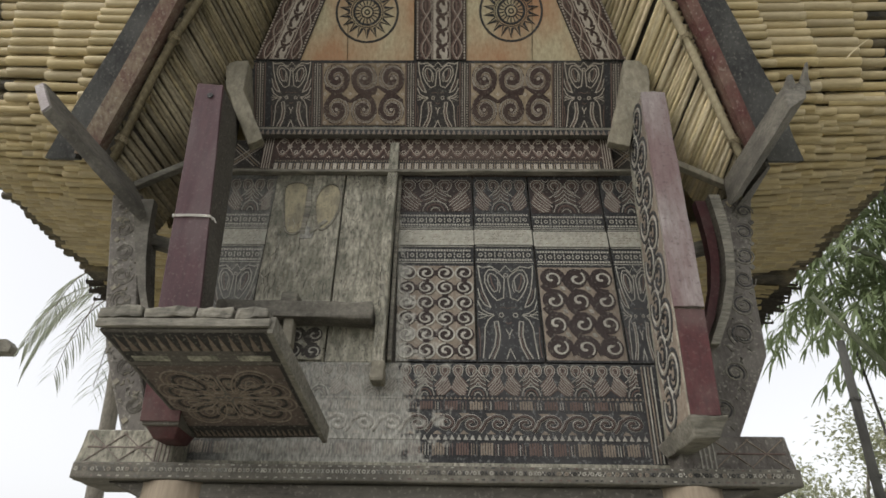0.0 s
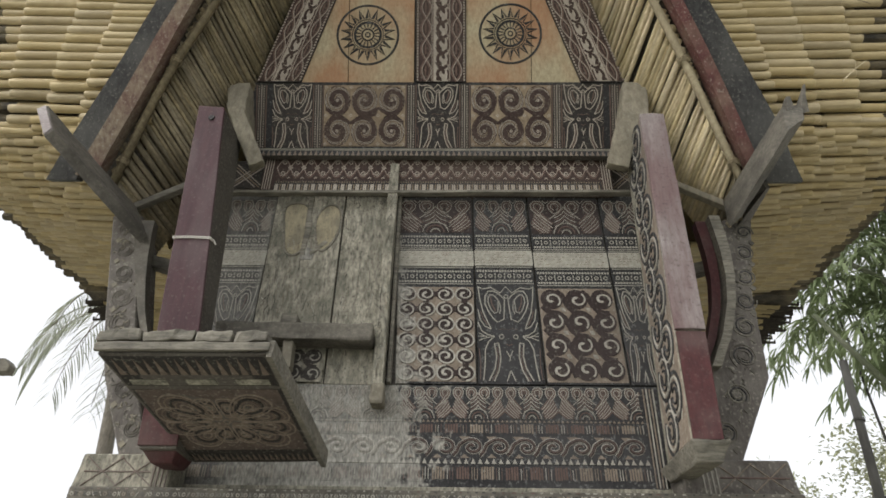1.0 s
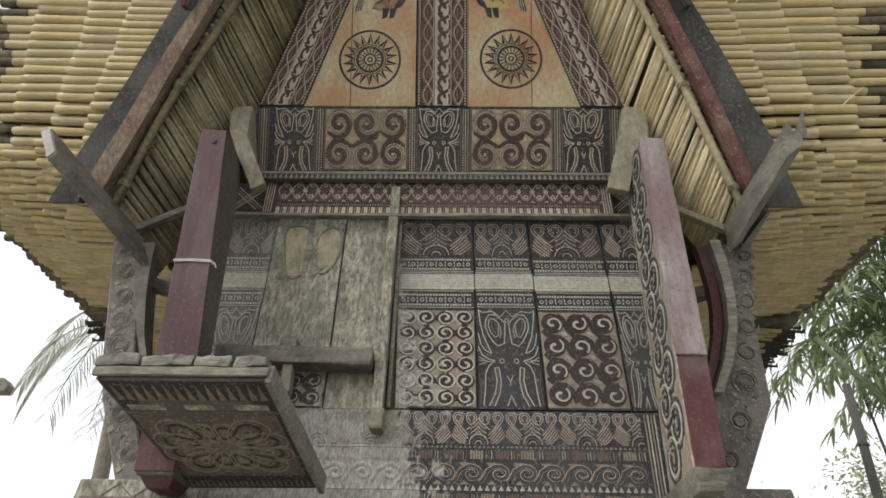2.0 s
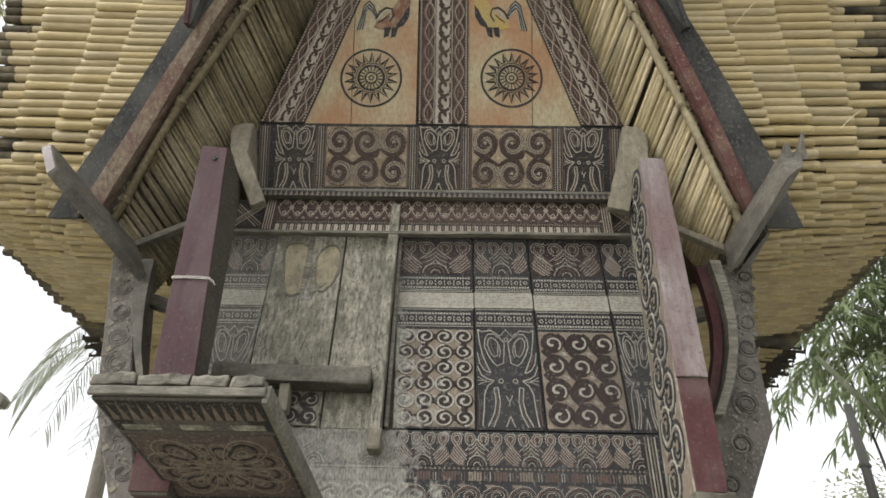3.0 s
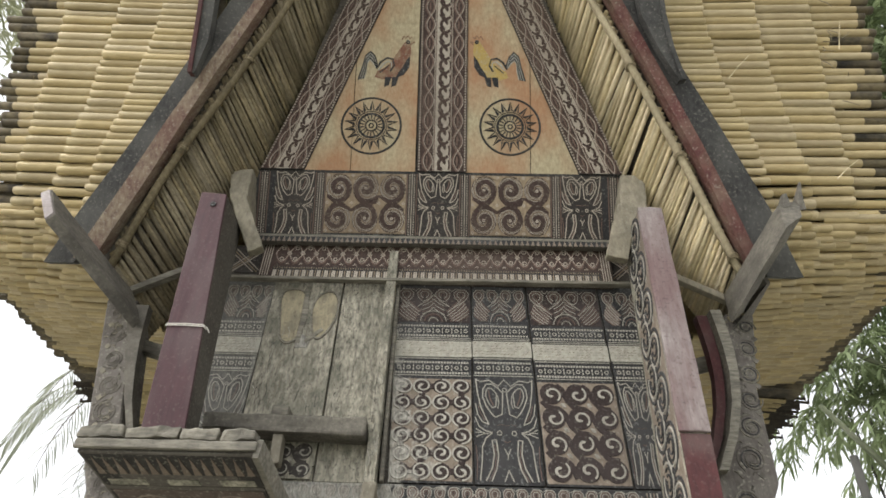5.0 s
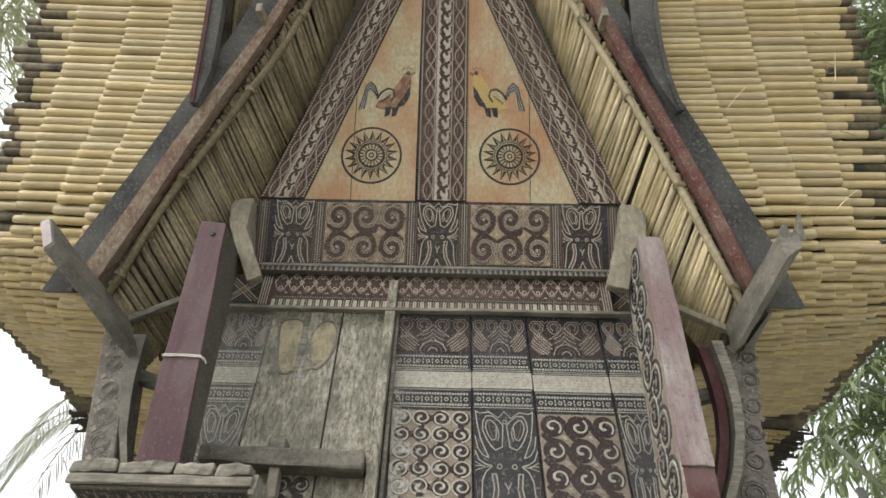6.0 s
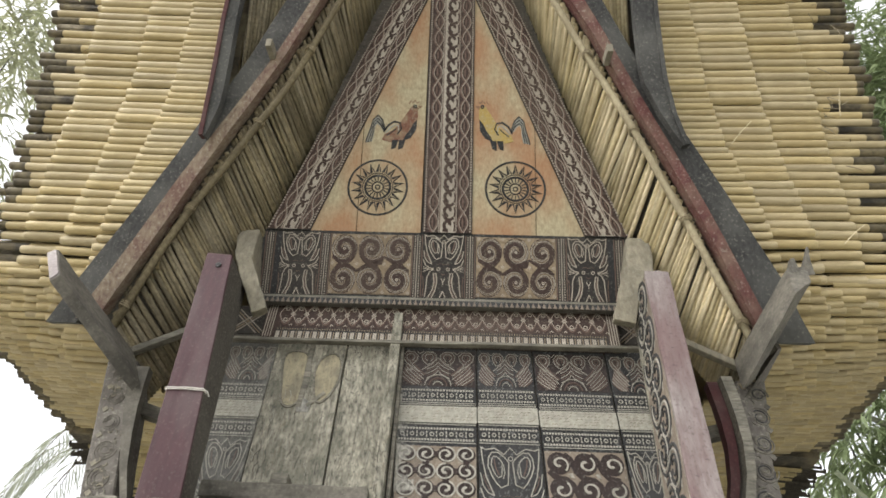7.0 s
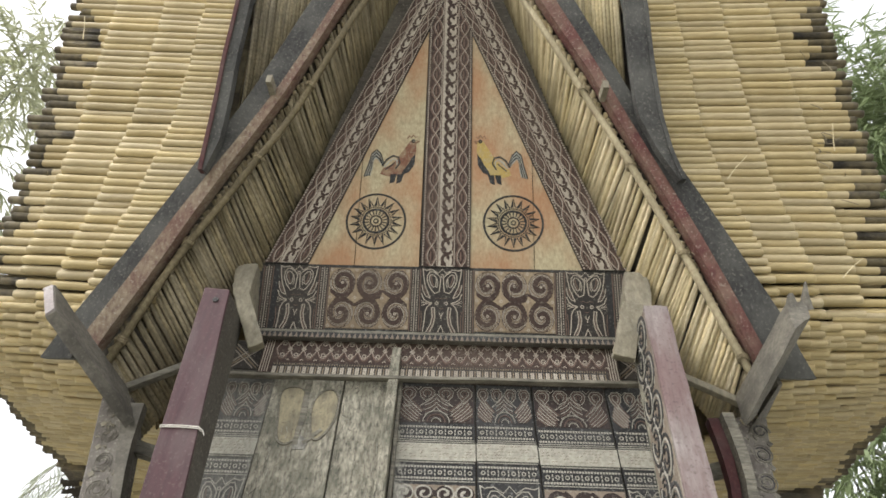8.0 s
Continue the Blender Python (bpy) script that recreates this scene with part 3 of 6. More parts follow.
for side, tb in SIDES.items():
    out, inn, up = (lambda s, t=tb["out"]: lerp_table(t, s)), (lambda s, t=tb["inn"]: lerp_table(t, s)), (lambda s, t=tb["up"]: lerp_table(t, s))
    edge = (lambda s, t=tb["edge"]: lerp_table(t, s))
    board = part("barge_board", strip(side, out, lambda s: inn(s) + edge(s) - 0.005, -0.21, 2.85, 0.30, 0.05), BARGE, barn, "black painted barge board, worn")
    part("red_edge", strip(side, lambda s: inn(s) + edge(s), inn, -0.19, 2.85, 0.315, 0.07), BARGEEDGE if side < 0 else BARGERED, board, "rubbed red and bare wood edge")
    hood = part("hood_board", strip(side, up, lambda s: up(s) - 0.012 - min(0.045 if side < 0 else 0.09, 0.25 * max(0, s - 0.70)), 0.70, 2.9, 0.36, 0.05), BARGE, barn, "black board along the roof's front edge")
    part("red_edge", strip(side, lambda s: up(s) + 0.018, lambda s: up(s) - 0.002, 0.70, 2.9, 0.37, 0.05), REDPAINT if side < 0 else BARGE, hood)

    def inner(z, side=side):
        x = side * lerp_table([(3.0, 1.42), (3.55, 1.08), (3.95, 0.91), (6.3, 0.02)], z) + XC
        y = gable_y(z) + 0.03 if z > 3.64 else -0.05 + (3.64 - z) * 0.25
        return Vector((x, y, z))

    # ceiling of canes between gable and barge boards
    ceiling_thing = tagged(new("roof_soffit"), "roof underside of close-laid old canes")
    ceiling_thing.parent = barn
    s = -0.44
    while s < 2.55:
        a = on_gable(side * (min(inn(s), 1.48 - 0.8 * max(0, -0.22 - s)) - 0.005), s, 0.235)
        b = inner(a.z - lerp_table([(-0.4, 0.19), (0.2, 0.24), (0.6, 0.23), (1.0, 0.14), (1.5, 0.11)], min(s, 1.5)))
        j = Vector((random.gauss(0, 0.008), 0, random.gauss(0, 0.008)))
        missing = side > 0 and 0.635 < s < 0.675
        if not missing:
            r = random.uniform(0.0085, 0.0130) if (side < 0 or s < 0.42) else random.uniform(0.012, 0.018)
            # the right side's paler canes hold part of its light in their colour
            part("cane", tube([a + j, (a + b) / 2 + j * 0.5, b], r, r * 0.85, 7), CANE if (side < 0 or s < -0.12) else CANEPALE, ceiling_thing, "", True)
        s += random.uniform(0.014, 0.021) if (side < 0 or s < 0.42) else random.uniform(0.021, 0.031)
    # sheathing above the canes
    bm = bmesh.new()
    prev = None
    for i in range(31):
        s = -0.44 + 3.06 * i / 30
        a = on_gable(side * (min(inn(s), 1.47 - 0.8 * max(0, -0.22 - s)) + 0.05), s, 0.27)
        b = inner(a.z - 0.10) + Vector((side * 0.05, 0, 0.05))
        row = [bm.verts.new(a), bm.verts.new(b), bm.verts.new(b + Vector((side * 0.03, 0.02, 0.02))), bm.verts.new(a + Vector((side * 0.03, 0.02, 0.02)))]
        if prev:
            for k in range(4):
                bm.faces.new((prev[k], prev[(k + 1) % 4], row[(k + 1) % 4], row[k]))
        prev = row
    part("sheathing", bm, DARKWOOD, ceiling_thing)
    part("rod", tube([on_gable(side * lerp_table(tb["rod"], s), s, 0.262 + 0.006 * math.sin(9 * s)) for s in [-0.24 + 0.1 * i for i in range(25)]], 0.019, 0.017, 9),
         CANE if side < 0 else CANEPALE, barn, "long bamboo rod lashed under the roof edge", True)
    # upper soffit between barge board and hood board
    upper = tagged(new("hood_soffit"), "canes under the projecting roof front")
    upper.parent = barn
    for i in range(46 if side < 0 else 40):
        x = 0.20 + i * 0.0195
        s0 = 0.86 if x > 1.1 else 0.9 + (1.1 - x) * 2.0
        a = on_gable(side * (x + random.uniform(-0.006, 0.006)), s0 + 0.95, 0.20)
        b = on_gable(side * (x + 0.03), s0 - 0.05, 0.08)
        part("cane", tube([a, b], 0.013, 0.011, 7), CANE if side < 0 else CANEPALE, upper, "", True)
    part("sheathing", strip(side, lambda s: up(s) + 0.01, lambda s: inn(s) + 0.03, 0.85, 2.85, 0.06, 0.02), DARKWOOD, upper)
    part("cross_lath", beam((side * 1.41, -0.10, 3.255), (side * 1.04, -0.14, 3.43), 0.035, 0.035), GREYBEAM if side < 0 else PALEWOOD, barn)
    part("peg", beam(on_gable(side * (0.875 if side < 0 else 0.81), 1.18, 0.30), on_gable(side * (0.875 if side < 0 else 0.81), 1.20, 0.40), 0.03, 0.05, bevel=0.004), PALEWOOD, barn)

    # lashings and loose fibre along the rod
    rr = random.Random(40 + side)
    for s in (-0.12, 0.36, 0.82, 1.25):
        c = on_gable(side * lerp_table(tb["rod"], s), s, 0.262)
        bm = bmesh.new()
        for k in range(3):
            o = Vector((0, 0, 0.012 * (k - 1)))
            tube([c + o + Vector((0.024 * math.cos(a), 0.024 * math.sin(a), 0.006 * math.sin(2 * a))) for a in (2 * math.pi * i / 9 for i in range(10))], 0.004, sides=5, bm=bm)
        for k in range(5):
            d = Vector((rr.gauss(0, 1), rr.gauss(0, 1), rr.gauss(0, 1))).normalized() * rr.uniform(0.03, 0.07)
            tube([c, c + d * 0.6 + Vector((0, 0, 0.01)), c + d + Vector((0, 0, -0.015))], 0.002, 0.001, 4, bm)
        part("lashing", bm, TWINE, barn, "frayed rattan lashing")

# ---- carved and painted ornament, as low relief ----


class Relief:
    """Collects low relief on a surface given by at(u, v, h)."""

    def __init__(self, at, mats):
        self.at, self.mats, self.verts, self.faces, self.slots, self.k = at, mats, [], [], [], 0

    def stroke(self, pts, w, mat, h=0.003, closed=False):
        n = len(pts)
        base = len(self.verts)
        self.k = (self.k + 1) % 37
        h += 0.00003 * self.k
        for i, (u, v) in enumerate(pts):
            if closed:
                p, q = pts[i - 1], pts[(i + 1) % n]
            else:
                p, q = pts[max(i - 1, 0)], pts[min(i + 1, n - 1)]
            dx, dy = q[0] - p[0], q[1] - p[1]
            d = math.hypot(dx, dy) or 1
            ox, oy = -dy / d * w / 2, dx / d * w / 2
            for k, hh in ((1.25, -0.001), (0.8, h), (-0.8, h), (-1.25, -0.001)):
                self.verts.append(self.at(u + ox * k, v + oy * k, hh))
        for i in range(n if closed else n - 1):
            a, b = base + 4 * i, base + 4 * ((i + 1) % n)
            for k in range(3):
                self.faces.append((a + k, b + k, b + k + 1, a + k + 1))
                self.slots.append(mat)

    def poly(self, pts, mat, h=0.002):
        base, n = len(self.verts), len(pts)
        self.k = (self.k + 1) % 37
        h += 0.00001 * self.k
        for u, v in pts:
            self.verts.append(self.at(u, v, h))
        for u, v in pts:
            self.verts.append(self.at(u, v, -0.001))
        self.faces.append(tuple(range(base, base + n)))
        self.slots.append(mat)
        for i in range(n):
            j = (i + 1) % n
            self.faces.append((base + i, base + j, base + n + j, base + n + i))
            self.slots.append(mat)

    def rect(self, u0, u1, v0, v1, mat, h=0.002):
        self.poly([(u0, v0), (u1, v0), (u1, v1), (u0, v1)], mat, h)

    def ring(self, u, v, r, w, mat, h=0.003, ry=None, n=18, tilt=0.0):
        ry = ry or r
        c, s = math.cos(tilt), math.sin(tilt)
        self.stroke([(u + c * r * math.cos(a) - s * ry * math.sin(a), v + s * r * math.cos(a) + c * ry * math.sin(a))
                     for a in (2 * math.pi * k / n for k in range(n))], w, mat, h, True)

    def build(self, name, parent, label=""):
        ob = raw(name, self.verts, self.faces, self.mats, parent, label, self.slots)
        return tagged(ob, label, kind="stuff") if name.endswith("carving") else ob


K, R_, C, T, M_, P_ = range(6)
PAINTS = [BLACK, DARKRED, CREAM, TAN, MAUVE, PALEBAND]
# the sheltered upper carvings keep more of their colour
HIGH = [surface("kept_black", (0.050, 0.045, 0.042), (0.024, 0.022, 0.021), (0.08, 0.07, 0.06), grain=(20, 20, 5), fleck=0.25),
        surface("kept_brown", (0.075, 0.048, 0.040), (0.036, 0.025, 0.022), (0.10, 0.075, 0.06), grain=(20, 20, 5), fleck=0.25),
        surface("kept_cream", (0.53, 0.48, 0.405), (0.33, 0.295, 0.245), (0.20, 0.17, 0.14), grain=(15, 15, 8), fleck=0.3, fleck_colour=(0.12, 0.10, 0.08)),
        surface("kept_tan", (0.38, 0.305, 0.21), (0.21, 0.165, 0.115), (0.14, 0.105, 0.075), grain=(15, 15, 6), fleck=0.3, fleck_colour=(0.5, 0.43, 0.3)),
        surface("kept_red_brown", (0.205, 0.140, 0.115), (0.11, 0.075, 0.062), (0.11, 0.08, 0.065), grain=(15, 15, 6)), PALEBAND]


def wall_at(y):
    return lambda u, v, h: (u, y - h, v)


def spiral(cx, cy, r, turns, start, sense=1, inner=0.12, n=22):
    return [(cx + r * (inner + (1 - inner) * t) * math.cos(start + sense * turns * 2 * math.pi * t),
             cy + r * (inner + (1 - inner) * t) * math.sin(start + sense * turns * 2 * math.pi * t)) for t in (i / n for i in range(n + 1))]


def scrolls(R, u0, u1, v0, v1, nc, nr, ground=T, band=R_):
    """Fat dark hooks in rows, each with a pale curl cut into it and a tail to the next row, on a paler ground."""
    R.rect(u0, u1, v0, v1, ground, 0.001)
    cw, ch = (u1 - u0) / nc, (v1 - v0) / nr

    def inside(pts, m):
        return [(min(max(u, u0 + m), u1 - m), min(max(v, v0 + m), v1 - m)) for u, v in pts]

    q = min(cw, ch)
    for j in range(-1, nr + 1):
        for i in range(-1, nc):
            cx, cy = u0 + (i + 0.5) * cw, v0 + (j + 0.5) * ch
            wave = [(cx + a * cw, cy + b * ch) for a, b in ((0.0, 0.40), (0.22, 0.37), (0.42, 0.20), (0.53, -0.05), (0.62, -0.30), (0.80, -0.52), (1.0, -0.60))]
            wave = [p for p in wave if u0 + 0.1 * q < p[0] < u1 - 0.1 * q and v0 + 0.1 * q < p[1] < v1 - 0.1 * q]
            if len(wave) > 1:
                R.stroke(wave, 0.23 * q, band, 0.0032)
            if i < 0 or j < 0 or j >= nr:
                continue
            disc = [(cx + 0.44 * cw * math.cos(a), cy + 0.445 * ch * math.sin(a)) for a in (2 * math.pi * k / 18 for k in range(18))]
            R.poly(inside(disc, 0.002), band, 0.0036)
            f = 1 if (i + j) % 2 else -1
            curl = [(cx + 0.02 * cw + 0.35 * cw * r * math.cos(a), cy - 0.02 * ch + f * 0.33 * ch * r * math.sin(a))
                    for r, a in ((0.16 + 0.84 * (k / 17) ** 0.9, math.radians(290 - 345 * k / 17)) for k in range(18))]
            R.stroke(curl[:9], 0.115 * q, C, 0.0054)
            R.stroke(curl[8:], 0.080 * q, C, 0.0052)
            R.stroke([(u + 0.045 * q, v + 0.02 * q) for u, v in curl[4:15]], 0.03 * q, M_, 0.0048)
    for i in range(1, nc):
        for j in range(1, nr):
            u, v = u0 + (i - 0.08) * cw, v0 + (j + 0.03) * ch
            for k in (-1, 0, 1):
                R.stroke([(u + 0.05 * k * cw - 0.03 * cw, v + 0.08 * ch), (u + 0.05 * k * cw + 0.04 * cw, v - 0.08 * ch)], 0.0035, C, 0.0042)


def curl_rows(R, u0, u1, v0, v1, nc, nr):
    """Round dark curls in close rows, each ringed and coiled in cream, neighbours joined in pairs."""
    R.rect(u0, u1, v0, v1, T, 0.001)
    cw, ch = (u1 - u0) / nc, (v1 - v0) / nr
    for j in range(nr):
        for i in range(nc):
            cx, cy = u0 + (i + 0.5) * cw, v0 + (j + 0.5) * ch
            even = (i + j) % 2 == 0
            R.poly([(cx + 0.47 * cw * math.cos(a), cy + 0.47 * ch * math.sin(a)) for a in (2 * math.pi * k / 16 for k in range(16))], R_, 0.0030)
            f = 1 if j % 2 else -1
            coil = [(cx + 0.45 * cw * r * math.cos(a), cy + f * 0.45 * ch * r * math.sin(a))
                    for r, a in ((min(1.0, 0.13 + 0.95 * k / 22), math.radians((70 if even else 250) + 560 * k / 27)) for k in range(28))]
            R.stroke(coil[:9], 0.012, C, 0.0052)
            R.stroke(coil[8:], 0.0078, C, 0.0050)
            if i < nc - 1 and even:
                R.rect(cx + 0.36 * cw, cx + 0.64 * cw, cy - 0.16 * ch, cy + 0.16 * ch, R_, 0.0056)
            if j < nr - 1 and not even:
                R.rect(cx - 0.16 * cw, cx + 0.16 * cw, cy + 0.36 * ch, cy + 0.64 * ch, R_, 0.0056)


def leaves(R, u0, u1, v0, v1, line=0.0055):
    """Black field with a horned head: two drop-shaped ears under a pointed crown, small eyes and long leaves at its flanks."""
    R.rect(u0, u1, v0, v1, K, 0.001)
    c, hw, H = (u0 + u1) / 2, (u1 - u0) / 2, v1 - v0

    def q(a, b):
        return (c + a * hw, v0 + b * H)

    ear = ((-0.60, 0.945), (-0.71, 0.89), (-0.73, 0.81), (-0.62, 0.72), (-0.48, 0.65), (-0.34, 0.605), (-0.12, 0.635), (-0.09, 0.74), (-0.06, 0.85), (-0.20, 0.90), (-0.40, 0.945))
    for s in (-1, 1):
        R.stroke([q(-s * a, b) for a, b in ear], line * 1.15, C, 0.003, True)
        R.stroke([q(-s * (-0.46 + 0.52 * (a + 0.42)), 0.815 + 0.60 * (b - 0.80)) for a, b in ear], line, C, 0.003, True)
        R.stroke([q(s * 0.53, 0.88), q(s * 0.49, 0.80), q(s * 0.38, 0.72)], line * 1.2, M_)
        R.stroke([q(s * 0.24, 0.83), q(s * 0.20, 0.75), q(s * 0.26, 0.69)], line * 0.8, C)
        for pts, k, m in (
                (((0.94, 0.985), (0.90, 0.87), (0.80, 0.71), (0.55, 0.53)), 1.1, C),
                (((0.97, 0.74), (0.90, 0.63), (0.76, 0.56), (0.55, 0.53)), 1.0, C),
                (((0.88, 0.72), (0.80, 0.64), (0.66, 0.57)), 0.8, M_),
                (((0.98, 0.60), (0.86, 0.51), (0.66, 0.47), (0.46, 0.455)), 1.1, C),
                (((0.46, 0.455), (0.68, 0.44), (0.97, 0.49)), 0.7, C), (((0.70, 0.455), (0.97, 0.455)), 0.7, C), (((0.68, 0.445), (0.97, 0.41)), 0.7, C),
                (((0.46, 0.45), (0.66, 0.40), (0.77, 0.32), (0.80, 0.16), (0.86, 0.01)), 1.1, C),
                (((0.97, 0.33), (0.93, 0.18), (0.96, 0.02)), 0.8, M_),
                (((0.34, 0.385), (0.47, 0.38), (0.42, 0.25), (0.49, 0.13), (0.69, 0.01)), 1.2, C),
                (((0.34, 0.385), (0.29, 0.24), (0.36, 0.12), (0.53, 0.005)), 1.2, C),
                (((0.40, 0.34), (0.36, 0.22), (0.44, 0.10), (0.60, 0.005)), 0.8, M_),
                (((0.0, 0.11), (0.08, 0.05), (0.14, 0.005)), 1.0, C), (((0.0, 0.245), (0.10, 0.305)), 0.9, C)):
            R.stroke([q(s * a, b) for a, b in pts], line * k, m, 0.003)
        e = 0.075 * hw
        R.ring(c + s * 0.23 * hw, v0 + 0.45 * H, e, line * 0.9, C, 0.004, n=8)
        R.stroke([q(s * 0.30, 0.525), q(s * 0.14, 0.535), q(0, 0.52)], line * 0.45, M_, 0.002)
    R.stroke([q(0, 0.245), q(0, 0.205)], line * 0.9, C)
    R.stroke([q(-0.10, 0.375), q(0, 0.36), q(0.10, 0.375)], line * 0.8, M_)
    R.ring(c, v0 + 0.885 * H, 0.07 * hw, line * 0.9, C, 0.003, n=8)
    R.stroke([q(a, b) for a, b in ((-0.96, 0.995), (-0.80, 0.97), (-0.50, 0.985), (-0.20, 0.925), (0, 0.995), (0.20, 0.925), (0.50, 0.985), (0.80, 0.97), (0.96, 0.995))], line * 1.1, C)


def curls(R, u0, u1, v0, v1):
    """Three pairs of coils filled with fine rings, a dark band winding through them, pale stars between."""
    R.rect(u0, u1, v0, v1, T, 0.001)
    cw, ch = (u1 - u0) / 3, (v1 - v0) / 2
    for i in range(3):
        for j in range(2):
            cx, cy = u0 + (i + 0.5) * cw, v0 + (j + 0.5) * ch
            f, g = (1 if j else -1), (-1 if (i + j) % 2 else 1)

            def coil(turn, r0=0.10, r1=0.47, turns=1.25, n=26):
                return [(cx + g * cw * r * math.cos(a), cy + f * ch * r * math.sin(a))
                        for r, a in ((r0 + (r1 - r0) * k / n, math.radians(200) + 2 * math.pi * (turn + turns * k / n)) for k in range(n + 1))]
            R.poly([(cx + 0.485 * cw * math.cos(a), cy + 0.49 * ch * math.sin(a)) for a in (2 * math.pi * k / 22 for k in range(22))], R_, 0.0018)
            for ph in (0.22, 0.36, 0.50, 0.64, 0.78):
                R.stroke(coil(ph, 0.10, 0.47), 0.0034, C if ph != 0.50 else T, 0.0028)
            band = coil(0.0, 0.08, 0.45)
            band += [(cx + g * 0.50 * cw, cy - f * 0.30 * ch), (cx + g * 0.38 * cw, cy - f * 0.46 * ch), (cx + g * 0.10 * cw, cy - f * 0.50 * ch)]
            band = [(min(max(u, u0 + 0.012), u1 - 0.012), min(max(v, v0 + 0.012), v1 - 0.012)) for u, v in band]
            R.stroke(band, 0.027, R_, 0.0042)
            R.ring(cx, cy, 0.006, 0.005, C, 0.006, n=6)
    for i in range(4):
        for j in range(3):
            u, v = u0 + i * cw, v0 + j * ch
            a, b = 0.042, 0.030
            star = [(u + (a if k % 4 == 0 else -a if k % 4 == 2 else 0), v + (b if k % 4 == 1 else -b if k % 4 == 3 else 0)) for k in range(4)]
            star = [(min(max(x, u0 + 0.004), u1 - 0.004), min(max(y, v0 + 0.004), v1 - 0.004)) for x, y in star]
            R.poly(star, T, 0.0048)
            R.ring(min(max(u, u0 + 0.012), u1 - 0.012), min(max(v, v0 + 0.012), v1 - 0.012), 0.007, 0.006, C, 0.0052, n=4)


def fans(R, u0, u1, v0, v1, centres, w, ground=K, line=C, second=M_):
    """Feathered units: drop-shaped loops above, bands sweeping down from them to nested half rings, chevrons between."""
    R.rect(u0, u1, v0, v1, ground, 0.001)
    H = v1 - v0
    t = max(0.0033, 0.0175 * H)

    def put(pts, width, mat, h=0.003):
        run = []
        for p in pts + [None]:
            if p and u0 + 0.003 < p[0] < u1 - 0.003:
                run.append(p)
            else:
                if len(run) > 1:
                    R.stroke(run, width, mat, h)
                run = []

    for c in centres:
        for s in (-1, 1):
            for k in range(13):
                x0, vt, dx = 0.50 - 0.010 * k, 0.26 + 0.041 * k, 0.16 + 0.018 * k
                pts = []
                for a in range(9):
                    f = a / 8
                    x, v = x0 - dx * f ** 1.25, vt - (vt - 0.03) * f
                    if not ((x / 0.19) ** 2 + (v / 0.34) ** 2 < 1.15):
                        pts.append((c + s * w * x, v0 + H * v))
                put(pts, t * (0.9 if k % 2 else 1.7), line if k % 2 else second)
            for k in range(7):
                top = 0.80 - 0.062 * k
                put([(c + s * w * x, v0 + H * v) for x, v in ((0.004, top), (0.025, top - 0.065), (0.075, top - 0.14), (0.15, top - 0.21))], t, second if k % 2 else line)
            for m, k in ((line, 1.0), (second, 0.78), (line, 0.56), (second, 0.28)):
                outer = ((0.345, 0.60), (0.290, 0.71), (0.275, 0.85), (0.325, 0.96), (0.425, 0.96), (0.475, 0.86), (0.465, 0.73), (0.41, 0.60))
                inner_ = [(0.5 - x, v) for x, v in outer]
                for loop, mid_, tail in ((outer, 0.375, ((0.33, 0.50), (0.26, 0.38))), (inner_, 0.125, ((0.16, 0.52), (0.22, 0.44)))):
                    pts = [(mid_ + k * (x - mid_), 0.81 + k * (v - 0.81)) for x, v in loop]
                    pts += [tail[0], tail[1]] if k == 1.0 else []
                    put([(c + s * w * x, v0 + H * v) for x, v in pts], t * (1.6 if m == second else 1.0), m, 0.0036)
            put([(c + s * w * 0.25 - 0.016, v1 - 0.003), (c + s * w * 0.25, v0 + 0.90 * H), (c + s * w * 0.25 + 0.016, v1 - 0.003)], t * 0.8, line)
        for k in (1.0, 0.68, 0.36):
            put([(c + 0.175 * w * k * math.cos(a), v0 + 0.01 * H + 0.30 * H * k * math.sin(a)) for a in (math.pi * j / 10 for j in range(11))], t * (1.4 if k == 0.68 else 1.0), second if k == 0.68 else line, 0.0048)


def dots(R, u0, u1, v0, v1, ground=K):
    """Black band with two rows of dots and small ringed squares between."""
    R.rect(u0, u1, v0, v1, ground, 0.001)
    H = v1 - v0
    q = 0.055 * H
    u = u0 + 0.008
    while u < u1 - 0.006:
        for b in (0.20, 0.84):
            R.rect(u - q, u + q, v0 + b * H - q, v0 + b * H + q, C, 0.0025)
        u += 0.0125
    n = max(1, round((u1 - u0) / 0.042))
    for i in range(n):
        c = u0 + (i + 0.5) * (u1 - u0) / n
        R.ring(c, v0 + 0.52 * H, 0.10 * H, 0.05 * H, C, 0.003, n=8)
        c += 0.5 * (u1 - u0) / n
        if i < n - 1:
            for b in (0.42, 0.62):
                R.rect(c - 0.6 * q, c + 0.6 * q, v0 + b * H - 1.2 * q, v0 + b * H + 1.2 * q, C, 0.0025)
    R.rect(u0, u1, v0 + 0.02 * H, v0 + 0.06 * H, C, 0.002)


def pale_band(R, u0, u1, v0, v1):
    """Pale strip scored with short slanting nicks, like a weave."""
    R.rect(u0, u1, v0, v1, P_, 0.003)
    H, rr = v1 - v0, random.Random(int(1000 * (u1 - u0) + 7000 * v0))
    for j in range(5):
        u = u0 + 0.006 + 0.006 * (j % 2)
        while u < u1 - 0.018:
            v = v0 + (0.14 + 0.17 * j + rr.uniform(-0.03, 0.03)) * H
            R.stroke([(u, v), (u + 0.006, v + 0.006), (u + 0.011, v + 0.004)], 0.0024, rr.choice((T, P_, P_, T)), 0.0042)
            u += rr.uniform(0.012, 0.019)


